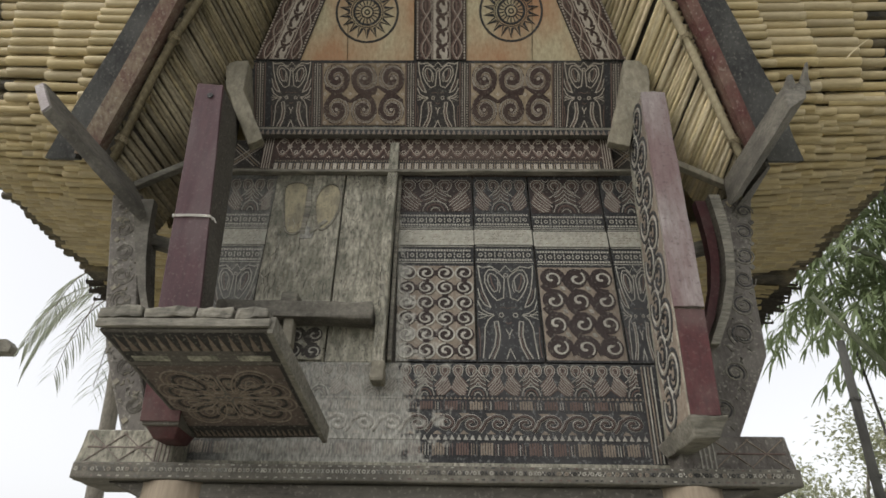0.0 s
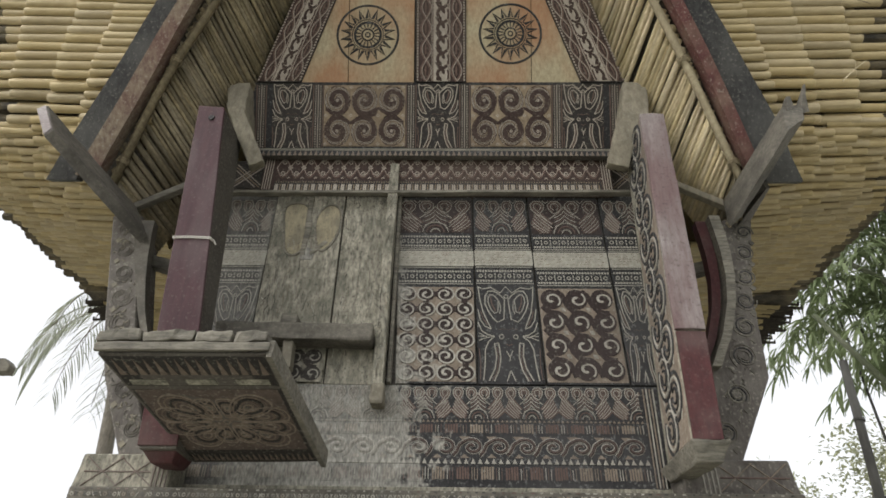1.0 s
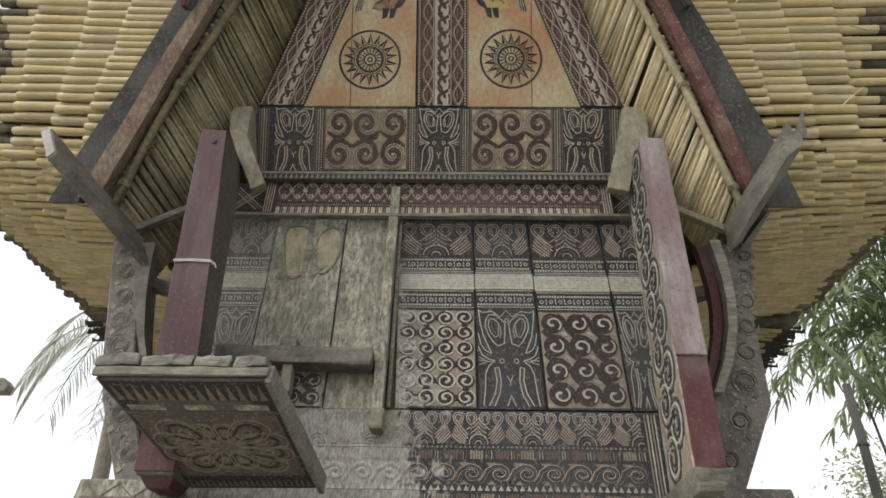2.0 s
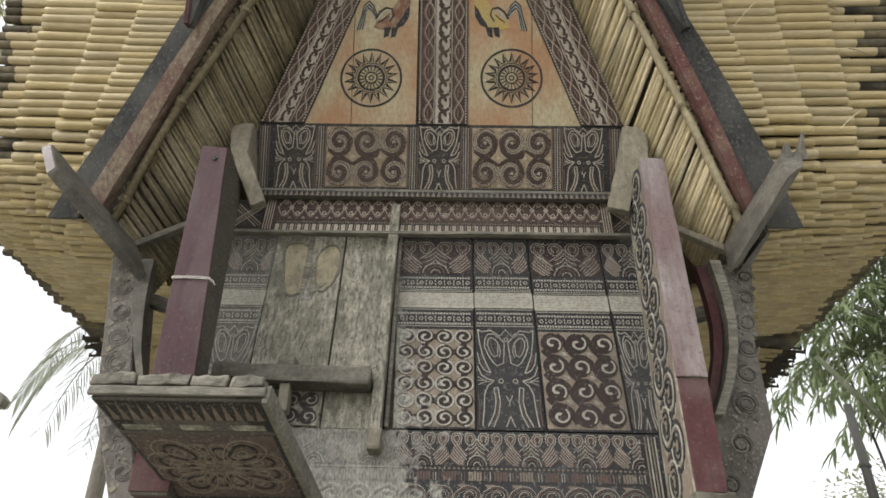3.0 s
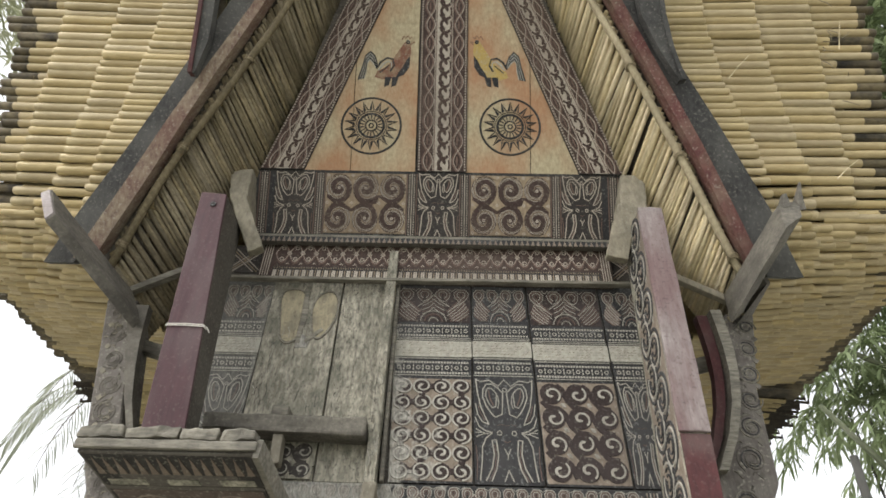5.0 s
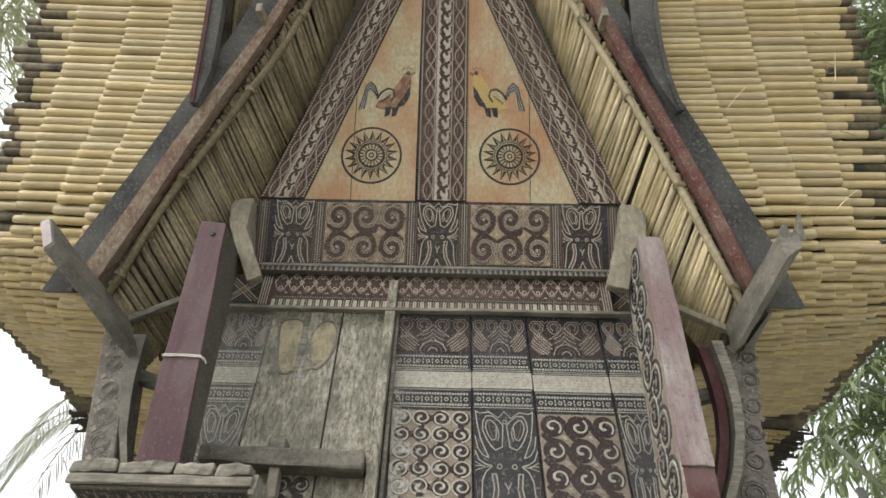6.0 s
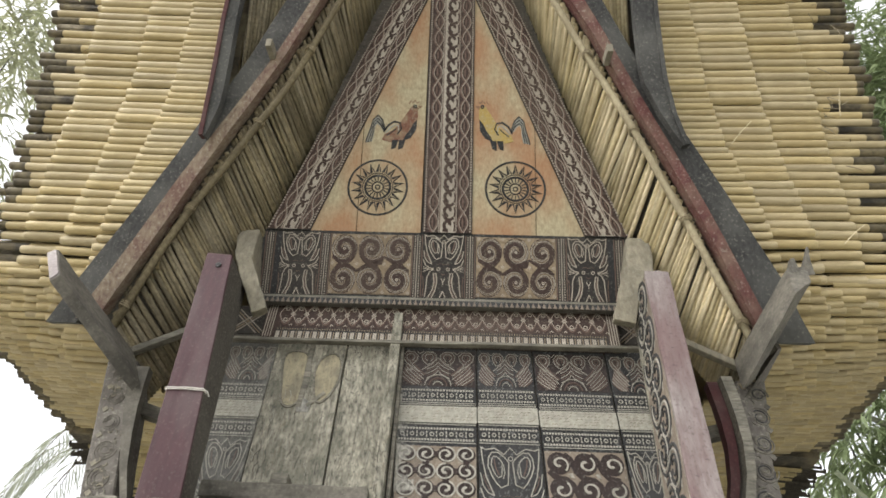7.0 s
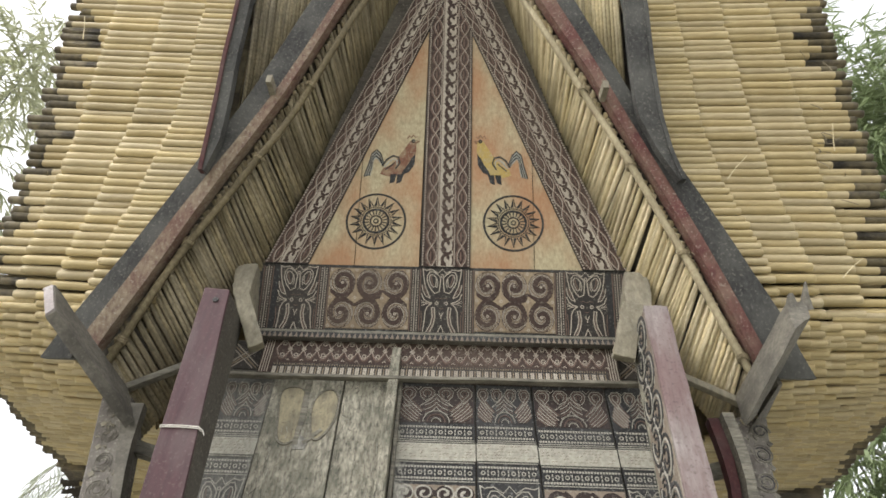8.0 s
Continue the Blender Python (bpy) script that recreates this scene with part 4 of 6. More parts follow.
def dashes(R, u0, u1, v0, v1, step=0.098, ground=K):
    """Striped tan blocks, each followed by a few thin upright lines."""
    R.rect(u0, u1, v0, v1, ground, 0.001)
    H = v1 - v0
    n = max(1, round((u1 - u0) / step))
    step = (u1 - u0) / n
    rr = random.Random(int(v0 * 1000))
    for i in range(n):
        u = u0 + i * step
        paint = rr.choice((T, T, T, M_))
        for k in range(5):
            a = 0.05 + 0.108 * k
            R.rect(u + a * step, u + (a + 0.078) * step, v0 + rr.uniform(0.10, 0.18) * H, v0 + rr.uniform(0.80, 0.90) * H, paint, 0.003)
        for a in (0.66, 0.76, 0.88):
            R.rect(u + a * step, u + (a + 0.030) * step, v0 + 0.14 * H, v0 + rr.uniform(0.75, 0.88) * H, rr.choice((C, M_, T)), 0.003)


def checks(R, u0, u1, v0, v1, step=0.036, ground=K):
    """A row of pale squares with a thin upright line between each two."""
    R.rect(u0, u1, v0, v1, ground, 0.001)
    H, u = v1 - v0, u0 + 0.004
    while u < u1 - 0.9 * step:
        for k in range(2):
            R.rect(u + 0.26 * k * step, u + (0.26 * k + 0.22) * step, v0 + 0.08 * H, v0 + 0.66 * H, C, 0.003)
        R.rect(u + 0.70 * step, u + 0.80 * step, v0 + 0.08 * H, v0 + 0.66 * H, T, 0.003)
        for k in (0.1, 0.43, 0.76):
            R.rect(u + k * step, u + (k + 0.1) * step, v0 + 0.82 * H, v0 + 0.93 * H, T, 0.003)
        u += step


def running_scroll(R, u0, u1, v0, v1, step=0.073, ground=K):
    """A chain of fat dark curls outlined in cream, small pale triangles between."""
    R.rect(u0, u1, v0, v1, ground, 0.001)
    H = v1 - v0
    n = int((u1 - u0) / step)
    step = (u1 - u0) / n
    for i in range(n):
        c = u0 + (i + 0.5) * step
        pts = [(c + 0.40 * step * x, v0 + 0.5 * H + 0.38 * H * y) for x, y in spiral(0, 0, 1, 1.35, 0.1 * math.pi, 1, 0.12, 22)]
        if i:
            pts += [(c - 0.46 * step, v0 + 0.62 * H), (c - 0.58 * step, v0 + 0.30 * H), (c - 0.72 * step, v0 + 0.12 * H)]
        R.stroke(pts, 0.0175, C, 0.0022)
        R.stroke(pts, 0.0125, R_, 0.0038)
        R.stroke(pts, 0.0032, M_, 0.0048)
        e = u0 + i * step
        R.poly([(e + 0.02 * step, v0 + 0.98 * H), (e + 0.42 * step, v0 + 0.98 * H), (e + 0.16 * step, v0 + 0.80 * H)], T, 0.002)
        R.poly([(e + 0.06 * step, v0 + 0.02 * H), (e + 0.40 * step, v0 + 0.02 * H), (e + 0.20 * step, v0 + 0.20 * H)], T, 0.002)


def teeth(R, u0, u1, v0, v1, step=0.026, ground=K, mat=T):
    R.rect(u0, u1, v0, v1, ground, 0.001)
    n = int((u1 - u0) / step)
    step = (u1 - u0) / n
    for i in range(n):
        u = u0 + i * step
        R.poly([(u + 0.15 * step, v0), (u + 0.85 * step, v0), (u + 0.5 * step, v1)], mat, 0.003)


def knots(R, u0, u1, v0, v1, step=0.066, ground=R_):
    """Two strands winding round two rows of small rings, a square at each crossing."""
    R.rect(u0, u1, v0, v1, ground, 0.001)
    H = v1 - v0
    n = int((u1 - u0) / step)
    step = (u1 - u0) / n
    for ph in (-1, 1):
        pts = [(u0 + i * step / 8, v0 + H * (0.5 + 0.42 * ph * math.sin(math.pi * i / 8))) for i in range(8 * n + 1)]
        R.stroke(pts, 0.0075, M_, 0.003)
        pts = [(u0 + i * step / 8, v0 + H * (0.5 + 0.36 * ph * math.sin(math.pi * i / 8))) for i in range(8 * n + 1)]
        R.stroke(pts, 0.0028, C, 0.0042)
    for i in range(n):
        c = u0 + (i + 0.5) * step
        for b in (0.27, 0.73):
            R.ring(c, v0 + b * H, 0.0095, 0.0040, C, 0.004, n=8)
        R.stroke([(c + 0.38 * step, v0 + 0.03 * H), (c + 0.5 * step, v0 + 0.10 * H), (c + 0.62 * step, v0 + 0.03 * H)], 0.0035, C, 0.003)
        if i < n - 1:
            R.ring(c + step / 2, v0 + H / 2, 0.0105, 0.0045, C, 0.006, n=4)


def braid(R, half, v0, v1, step=0.078):
    """A long border: a chain of dark hooks on a pale middle strip, a plait on either side, dotted edges."""
    R.rect(-half, half, v0, v1, R_, 0.001)
    mid = half * 0.31
    n = int((v1 - v0) / step)
    step = (v1 - v0) / n
    R.rect(-mid, mid, v0, v1, C, 0.0016)
    for i in range(n):
        c = v0 + (i + 0.55) * step
        hook = [(0.10 * mid + 0.70 * mid * r * math.cos(a), c + 0.42 * step * r * math.sin(a))
                for r, a in ((0.22 + 0.78 * k / 14, math.radians(-30 + 300 * k / 14)) for k in range(15))]
        hook += [(-0.62 * mid, c - 0.38 * step), (-0.25 * mid, c - 0.60 * step), (0.35 * mid, c - 0.68 * step), (0.80 * mid, c - 0.52 * step)]
        R.stroke([p for p in hook if p[1] > v0 + 0.01], mid * 0.42, R_, 0.0042)
        R.stroke([(0.86 * mid, c - 0.48 * step), (0.97 * mid, c - 0.10 * step), (0.86 * mid, c + 0.20 * step)], mid * 0.20, R_, 0.0036)
    lens = step * 1.35
    m = max(2, int((v1 - v0) / lens))
    lens = (v1 - v0) / m
    for s in (-1, 1):
        for e in (1.04, 1.16):
            R.stroke([(s * mid * e, v0), (s * mid * e, v1)], 0.0036, C if e > 1.1 else M_, 0.003)
        c = s * half * 0.62
        amp = half * 0.185
        for ph in (1, -1):
            pts = [(c + ph * amp * math.sin(math.pi * k / 8), v0 + lens * k / 8) for k in range(8 * m + 1)]
            R.stroke(pts, half * 0.075, M_, 0.0034)
            R.stroke([(u + 0.045 * half, v) for u, v in pts], 0.0030, C, 0.0045)
        for k in range(m):
            vv = v0 + (k + 0.5) * lens
            R.poly([(c + 0.035 * half * math.cos(a), vv + 0.26 * lens * math.sin(a)) for a in (2 * math.pi * j / 8 for j in range(8))], M_, 0.0038)
        v = v0 + 0.008
        while v < v1 - 0.008:
            R.rect(s * half * 0.94 - 0.004, s * half * 0.94 + 0.004, v - 0.0035, v + 0.0035, C, 0.003)
            v += 0.0150


# wall panels, column by column
def column(l1, r1, l0, r0):
    """x at the left and right edges, above (z 3.42) and below (z 2.45)."""
    w = ((r1 - l1) + (r0 - l0)) / 2

    def at(u, v, h, y=-0.016):
        t = (v - 2.45) / 0.97
        a, b = l0 + (l1 - l0) * t, r0 + (r1 - r0) * t
        return (a + (b - a) * u / w, y - h, v)
    return at, w


def plank(at, w, z0, z1, name, mat_, label="", y1=0.001):
    f = [at(0.002, z0, 0), at(w - 0.002, z0, 0), at(w - 0.002, z1, 0), at(0.002, z1, 0)]
    b = [(x, y1, z) for x, y, z in f]
    return part(name, hull(bmesh.new(), f + b, 0.002), mat_, barn, label)


COLS = {"a": column(-1.01, -0.757, -0.935, -0.762), "c": column(-0.168, 0.188, -0.136, 0.198),
        "d": column(0.191, 0.449, 0.201, 0.475), "e": column(0.453, 0.791, 0.479, 0.815), "f": column(0.795, 1.012, 0.819, 0.945)}
for key, (at, w) in COLS.items():
    dz = {"a": 0, "c": 0.0, "d": 0.004, "e": -0.006, "f": -0.004}[key]
    board = plank(at, w, 2.447, 3.418, "wall_panel", BLACK, "upright wall board with carved bands" if key != "a" else "upright wall board with worn carved bands")
    R = Relief(at, PAINTS)
    e = 0.005
    centre, wide = {"a": (0.56, 0.94), "c": (0.50, 0.98), "d": (0.50, 0.98), "e": (0.50, 0.98), "f": (0.66, 1.25)}[key]
    fans(R, e, w - e, 3.187 + dz, 3.380, [centre * w, (centre + wide) * w], wide * w, R_ if key in "ce" else K)
    dots(R, e, w - e, 3.098 + dz, 3.178 + dz)
    R.stroke([(e, 3.092 + dz), (w - e, 3.092 + dz)], 0.004, C, 0.0025)
    pale_band(R, 0.001, w - 0.001, 3.004 + dz, 3.084 + dz)
    R.stroke([(e, 2.996 + dz), (w - e, 2.996 + dz)], 0.004, C, 0.0025)
    dots(R, e, w - e, 2.908 + dz, 2.988 + dz)
    if key == "c":
        curl_rows(R, e, w - e, 2.456, 2.895, 4, 6)
    elif key == "e":
        scrolls(R, e, w - e, 2.456, 2.890, 3, 4)
    else:
        leaves(R, e, w - e, 2.456, 2.900, 0.0042)
    R.build("carving", board)

# old door, its side board and fittings
door = part("door", block(-0.756, -0.428, -0.024, 0.001, 2.50, 3.415, 0.003), OLDWOOD, barn, "worn grey door board with two leaf-shaped hollows")
def rounded(pts, times=2):
    """Cuts the corners of a closed outline."""
    for _ in range(times):
        pts = [(a[0] + (b[0] - a[0]) * k, a[1] + (b[1] - a[1]) * k) for a, b in zip(pts, pts[1:] + pts[:1]) for k in (0.25, 0.75)]
    return pts


for lobe in ([(-0.716, 3.30), (-0.700, 3.35), (-0.610, 3.352), (-0.578, 3.28), (-0.572, 3.17), (-0.595, 3.08), (-0.635, 3.045), (-0.680, 3.07), (-0.695, 3.18)],
             [(-0.560, 3.27), (-0.505, 3.348), (-0.440, 3.33), (-0.428, 3.21), (-0.465, 3.11), (-0.512, 3.065), (-0.542, 3.13)]):
    lobe = rounded(lobe)
    R = Relief(wall_at(-0.024), [HOLLOW, DARKWOOD, GREYBEAM])
    R.poly(lobe, 0, 0.0012)
    R.stroke(lobe, 0.009, 2, 0.006, True)
    R.stroke([(u * 0.97 - 0.0174, v * 0.97 + 0.0965) for u, v in lobe], 0.0035, 1, 0.0040, True)
    R.build("leaf_hollow", door, "leaf-shaped hollow with bare yellow ground")
R = Relief(wall_at(-0.024), [GREYBEAM, BLACK])
R.stroke([(-0.587, 3.40), (-0.590, 3.30), (-0.588, 3.18), (-0.594, 3.05)], 0.022, 0, 0.006)
R.poly([(-0.600, 3.03), (-0.548, 3.03), (-0.540, 3.075), (-0.585, 3.105), (-0.602, 3.08)], 1, 0.003)
R.stroke([(-0.49, 3.13), (-0.53, 3.09), (-0.56, 3.06)], 0.02, 0, 0.005)
R.build("door_carving", door)
part("door_post", block(-0.421, -0.20, -0.02, 0.001, 2.44, 3.415, 0.003), OLDWOOD, barn, "plain grey upright board beside the door")
part("wall_board", block(-0.93, -0.43, -0.010, 0.001, 2.44, 2.50, 0.002), OLDWOOD, barn)
R = Relief(wall_at(-0.0245), [HIGH[0], HIGH[0], PALEBAND, OLDWOOD, OLDWOOD, PALEBAND])
scrolls(R, -0.60, -0.437, 2.448, 2.592, 2, 2)
R.build("door_foot_carving", barn)
bar = part("door_bar", hull(bmesh.new(), [(-0.222, -0.085, 2.36), (-0.178, -0.085, 2.36), (-0.172, -0.02, 2.36), (-0.222, -0.02, 2.36),
                                          (-0.212, -0.085, 3.555), (-0.168, -0.085, 3.555), (-0.168, -0.02, 3.555), (-0.212, -0.02, 3.555)], 0.006), OLDWOOD, barn, "upright grey bar holding the door boards", worn_edge=0.005)
part("bar_foot", block(-0.222, -0.168, -0.10, -0.02, 2.335, 2.42, 0.012), PALEWOOD, bar, worn_edge=0.005)
part("bar_edge", block(-0.166, -0.150, -0.045, 0.0, 2.44, 3.50, 0.004), GREYBEAM, bar)
bolt = part("door_bolt", hull(bmesh.new(), [(-0.87, -0.135, 2.60), (-0.87, -0.03, 2.60), (-0.87, -0.03, 2.668), (-0.87, -0.135, 2.668),
                                            (-0.228, -0.13, 2.582), (-0.228, -0.03, 2.582), (-0.228, -0.03, 2.660), (-0.228, -0.13, 2.660)], 0.012), STRUTWOOD, barn, "heavy worn crossbar of the door", worn_edge=0.007)
part("bolt_peg", hull(bmesh.new(), [(-0.580, -0.12, 2.468), (-0.542, -0.12, 2.472), (-0.542, -0.06, 2.472), (-0.580, -0.06, 2.468),
                                    (-0.590, -0.115, 2.59), (-0.548, -0.115, 2.59), (-0.548, -0.05, 2.59), (-0.590, -0.05, 2.59)], 0.008), PALEWOOD, bolt)
part("bolt_block", block(-0.615, -0.545, -0.12, -0.03, 2.665, 2.71, 0.01), GREYBEAM, bolt)

# flakes of old paint and splinters on the bare boards
rr = random.Random(5)
for owner, y, x0, x1, z0, z1, count in ((door, -0.024, -0.75, -0.435, 2.70, 3.10, 60), (bar, -0.0855, -0.214, -0.176, 2.45, 3.5, 40)):
    R = Relief(wall_at(y), [PALEBAND, DARKWOOD, PALEWOOD])
    for k in range(count):
        u, v = rr.uniform(x0, x1), rr.uniform(z0, z1)
        n_ = rr.uniform(0.008, 0.032)
        R.stroke([(u, v), (u + rr.gauss(0, 0.004), v + n_), (u + rr.gauss(0, 0.007), v + 2 * n_)], rr.uniform(0.0012, 0.003), rr.choice((0, 1, 1, 2)), 0.0015)
    tagged(R.build("flaking", owner, "flaking pale paint"), kind="stuff")
R = Relief(wall_at(-0.02), [PALEBAND, DARKWOOD, PALEWOOD])
for k in range(60):
    u, v = rr.uniform(-0.41, -0.215), rr.uniform(2.47, 3.38)
    n_ = rr.uniform(0.006, 0.028)
    R.stroke([(u, v), (u + rr.gauss(0, 0.004), v + n_), (u + rr.gauss(0, 0.007), v + 2 * n_)], rr.uniform(0.0012, 0.003), rr.choice((0, 1, 2, 2)), 0.0015)
tagged(R.build("flaking", barn, "flaking pale paint"), kind="stuff")

# broad lower panel with running bands
lower = part("lower_panel", prism([(-0.905, 2.045), (0.895, 2.045), (0.925, 2.44), (-0.935, 2.44)], -0.018, 0.001, 0.002), BLACK, barn, "broad lower wall board with carved bands, worn bare on one side")
R = Relief(wall_at(-0.018), PAINTS)
fans(R, -0.92, 0.845, 2.302, 2.436, [0.83 - 0.21 * k for k in range(9)], 0.21, K)
teeth(R, -0.91, 0.845, 2.290, 2.300, 0.018)
dashes(R, -0.91, 0.845, 2.242, 2.288)
running_scroll(R, -0.91, 0.845, 2.152, 2.236, 0.100)
teeth(R, -0.91, 0.845, 2.132, 2.152, 0.026, K, C)
dashes(R, -0.90, 0.845, 2.066, 2.128, 0.094)
for k in range(4):
    R.stroke([(0.853 + 0.012 * k, 2.05), (0.858 + 0.013 * k, 2.43)], 0.005, C if k % 2 else T)
R.build("carving", lower)

# proud plank with the band of knots under the lintel
knot_plank = part("knot_plank", block(-0.845, 0.872, -0.055, 0.0, 3.398, 3.635, 0.003), HIGH[1], barn, "dark brown plank carved with linked knots")
R = Relief(wall_at(-0.055), [HIGH[0], HIGH[1], *HIGH[2:]])
knots(R, -0.778, 0.815, 3.474, 3.620)
checks(R, -0.778, 0.815, 3.400, 3.466)
for x0 in (-0.835, 0.826):
    for k in range(4):
        R.stroke([(x0 + 0.012 * k, 3.41), (x0 + 0.012 * k, 3.61)], 0.004, C)
R.build("carving", knot_plank)

# crossed bands beside the plank
R = Relief(wall_at(-0.004), HIGH)
for x0, x1 in ((-1.03, -0.86), (0.89, 1.03)):
    R.rect(x0, x1, 3.46, 3.63, K, 0.001)
    for s in (-1, 1):
        for k in (-0.02, 0, 0.02):
            R.stroke([((x0 + x1) / 2 - s * 0.075 + k, 3.465), ((x0 + x1) / 2 + s * 0.075 + k, 3.61)], 0.006, C if k else T)
R.build("end_carving", wall_front, "crossed carved bands")
R = Relief(lambda u, v, h: (u, -0.1005 - h, v), PAINTS)
teeth(R, -0.885, 0.925, 3.590, 3.622, 0.026, K, T)
R.build("tooth_band", barn)
part("tooth_board", block(-0.89, 0.93, -0.10, -0.07, 3.588, 3.623, 0.002), DARKWOOD, barn)

# lintel ornament
R = Relief(on_gable, HIGH)
for a, b in ((-0.558, -0.146), (0.183, 0.586)):
    curls(R, a, b, 0.022, 0.338)
for a, b in ((-0.819, -0.617), (-0.087, 0.122), (0.644, 0.848)):
    leaves(R, a, b, 0.012, 0.345, 0.0045)
for c in (-0.875, -0.587, -0.117, 0.152, 0.615, 0.905):
    R.rect(c - 0.028, c + 0.028, 0.012, 0.345, K, 0.001)
    R.stroke([(c - 0.024, 0.015), (c - 0.024, 0.34)], 0.005, M_)
    R.stroke([(c + 0.024, 0.015), (c + 0.024, 0.34)], 0.005, M_)
    R.stroke([(c, 0.015), (c, 0.34)], 0.004, C)
    v = 0.02
    while v < 0.34:
        for s in (-1, 1):
            R.rect(c + s * 0.012 - 0.003, c + s * 0.012 + 0.003, v - 0.003, v + 0.003, C, 0.003)
        v += 0.013
R.stroke([(-0.93, 0.006), (0.95, 0.006)], 0.008, M_)
R.build("carving", lintel)

# gable planks
for side in (-1, 1):
    x_in, x_out = (-0.105, -0.70) if side < 0 else (0.150, 0.755)
    split = x_in + (x_out - x_in) * 0.56
    for a, b in ((x_in, split - side * 0.002), (split + side * 0.002, x_out)):
        def top(x):
            return 0.345 + 1.40 * (1 - (x - x_in) / (x_out - x_in)) + 0.14
        lo = 0.352
        f = [on_gable(a, lo, 0.0), on_gable(b, lo, 0.0), on_gable(b, max(lo + 0.01, top(b)), 0.0), on_gable(a, top(a), 0.0)]
        bk = [on_gable(a, lo, -0.022), on_gable(b, lo, -0.022), on_gable(b, max(lo + 0.01, top(b)), -0.022), on_gable(a, top(a), -0.022)]
        part("plank", hull(bmesh.new(), f + bk, 0.001), GABLEWOOD, gable, "bare pale plank with reddish stains")
    cx, cy = (-0.342, 0.602) if side < 0 else (0.383, 0.608)
    R = Relief(lambda u, v, h, cx=cx, cy=cy: on_gable(cx + u, cy + v, h), [BLACK, CREAM, REDPAINT])
    R.ring(0, 0, 0.155, 0.010, 0, 0.003, n=40)
    R.ring(0, 0, 0.066, 0.011, 0, 0.003, n=28)
    R.ring(0, 0, 0.080, 0.004, 0, 0.003, n=28)
    R.ring(0, 0, 0.030, 0.007, 0, 0.003, n=18)
    R.ring(0, 0, 0.012, 0.006, 0, 0.003, n=10)
    for i in range(18):
        a = 2 * math.pi * (i + 0.5) / 18
        da = math.pi / 18 * 0.80
        tip = (0.138 * math.cos(a), 0.138 * math.sin(a))
        p = (0.086 * math.cos(a - da), 0.086 * math.sin(a - da))
        q = (0.086 * math.cos(a + da), 0.086 * math.sin(a + da))
        R.stroke([p, tip, q], 0.006, 0, 0.003)
        m = (0.09 * math.cos(a), 0.09 * math.sin(a))
        R.poly([m, q, tip], 0, 0.0022)
        R.stroke([(0.036 * math.cos(a), 0.036 * math.sin(a)), (0.060 * math.cos(a), 0.060 * math.sin(a))], 0.005, 0, 0.003)
    R.build("sun_disc", gable, "carved black sun wheel")
    # a painted cockerel above the wheel, facing the middle; local units of 3 mm
    cx, cy = (-0.262, 0.940) if side < 0 else (0.300, 0.945)
    R = Relief(lambda u, v, h, cx=cx, cy=cy, side=side: on_gable(cx - side * u * 0.0031, cy + v * 0.0036, h),
               [BLACK, MOTIFRED if side < 0 else MOTIFYELLOW, MOTIFPALE, MOTIFRED])
    body = [(36, 38), (37, 22), (33, 2), (24, -12), (10, -19), (-10, -21), (-24, -17), (-20, -8), (-8, -2), (2, 6), (10, 18), (20, 32), (26, 41)]
    R.poly(body, 1, 0.0016)
    R.poly([(36, 18), (35, 0), (26, -13), (12, -19), (16, -10), (24, 0), (29, 10)], 0, 0.0024)
    R.stroke([(-22, -4), (-14, 8), (-4, 14), (6, 12), (9, 2), (2, -8)], 3.0, 0, 0.0026)
    R.stroke([(-18, -6), (-10, 4), (-2, 9), (4, 6), (4, -2)], 2.2, 2, 0.0028)
    R.stroke([(-16, -10), (-6, -3), (0, 2)], 2.0, 0, 0.0028)
    R.build("motif_body", gable, "small painted cockerel")
    motif_at, motif_mats = R.at, R.mats
    for k in range(6):
        R = Relief(motif_at, motif_mats)
        f = k / 5
        R.stroke([(-20 - 1.5 * f, 1 - 3 * f), (-26 - 2 * f, 17 - 11 * f), (-33 - f, 24 - 13 * f), (-41 + 3 * f, 17 - 12 * f), (-45 + 6 * f, 0 - 8 * f), (-52 + 10 * f, -22 + 2 * f)],
                 2.9 if k % 2 == 0 else 2.0, 0 if k % 2 == 0 else 2, 0.0025)
        R.build("motif_feather", gable)
    for a in (0, 12):
        R = Relief(motif_at, motif_mats)
        R.poly([(a - 6, -17), (a + 5, -17), (a + 1, -30), (a - 7, -33)], 0, 0.0022)
        R.build("motif_leg", gable)
    R = Relief(motif_at, motif_mats)
    R.ring(31, 40, 2.4, 2.4, 0, 0.003, n=8)
    R.stroke([(20, 44), (24, 50), (27, 46), (31, 51), (34, 46), (38, 48)], 1.6, 3, 0.0024)
    R.stroke([(36, 40), (43, 41), (36, 36)], 1.8, 3, 0.0024)
    R.build("motif_head", gable)

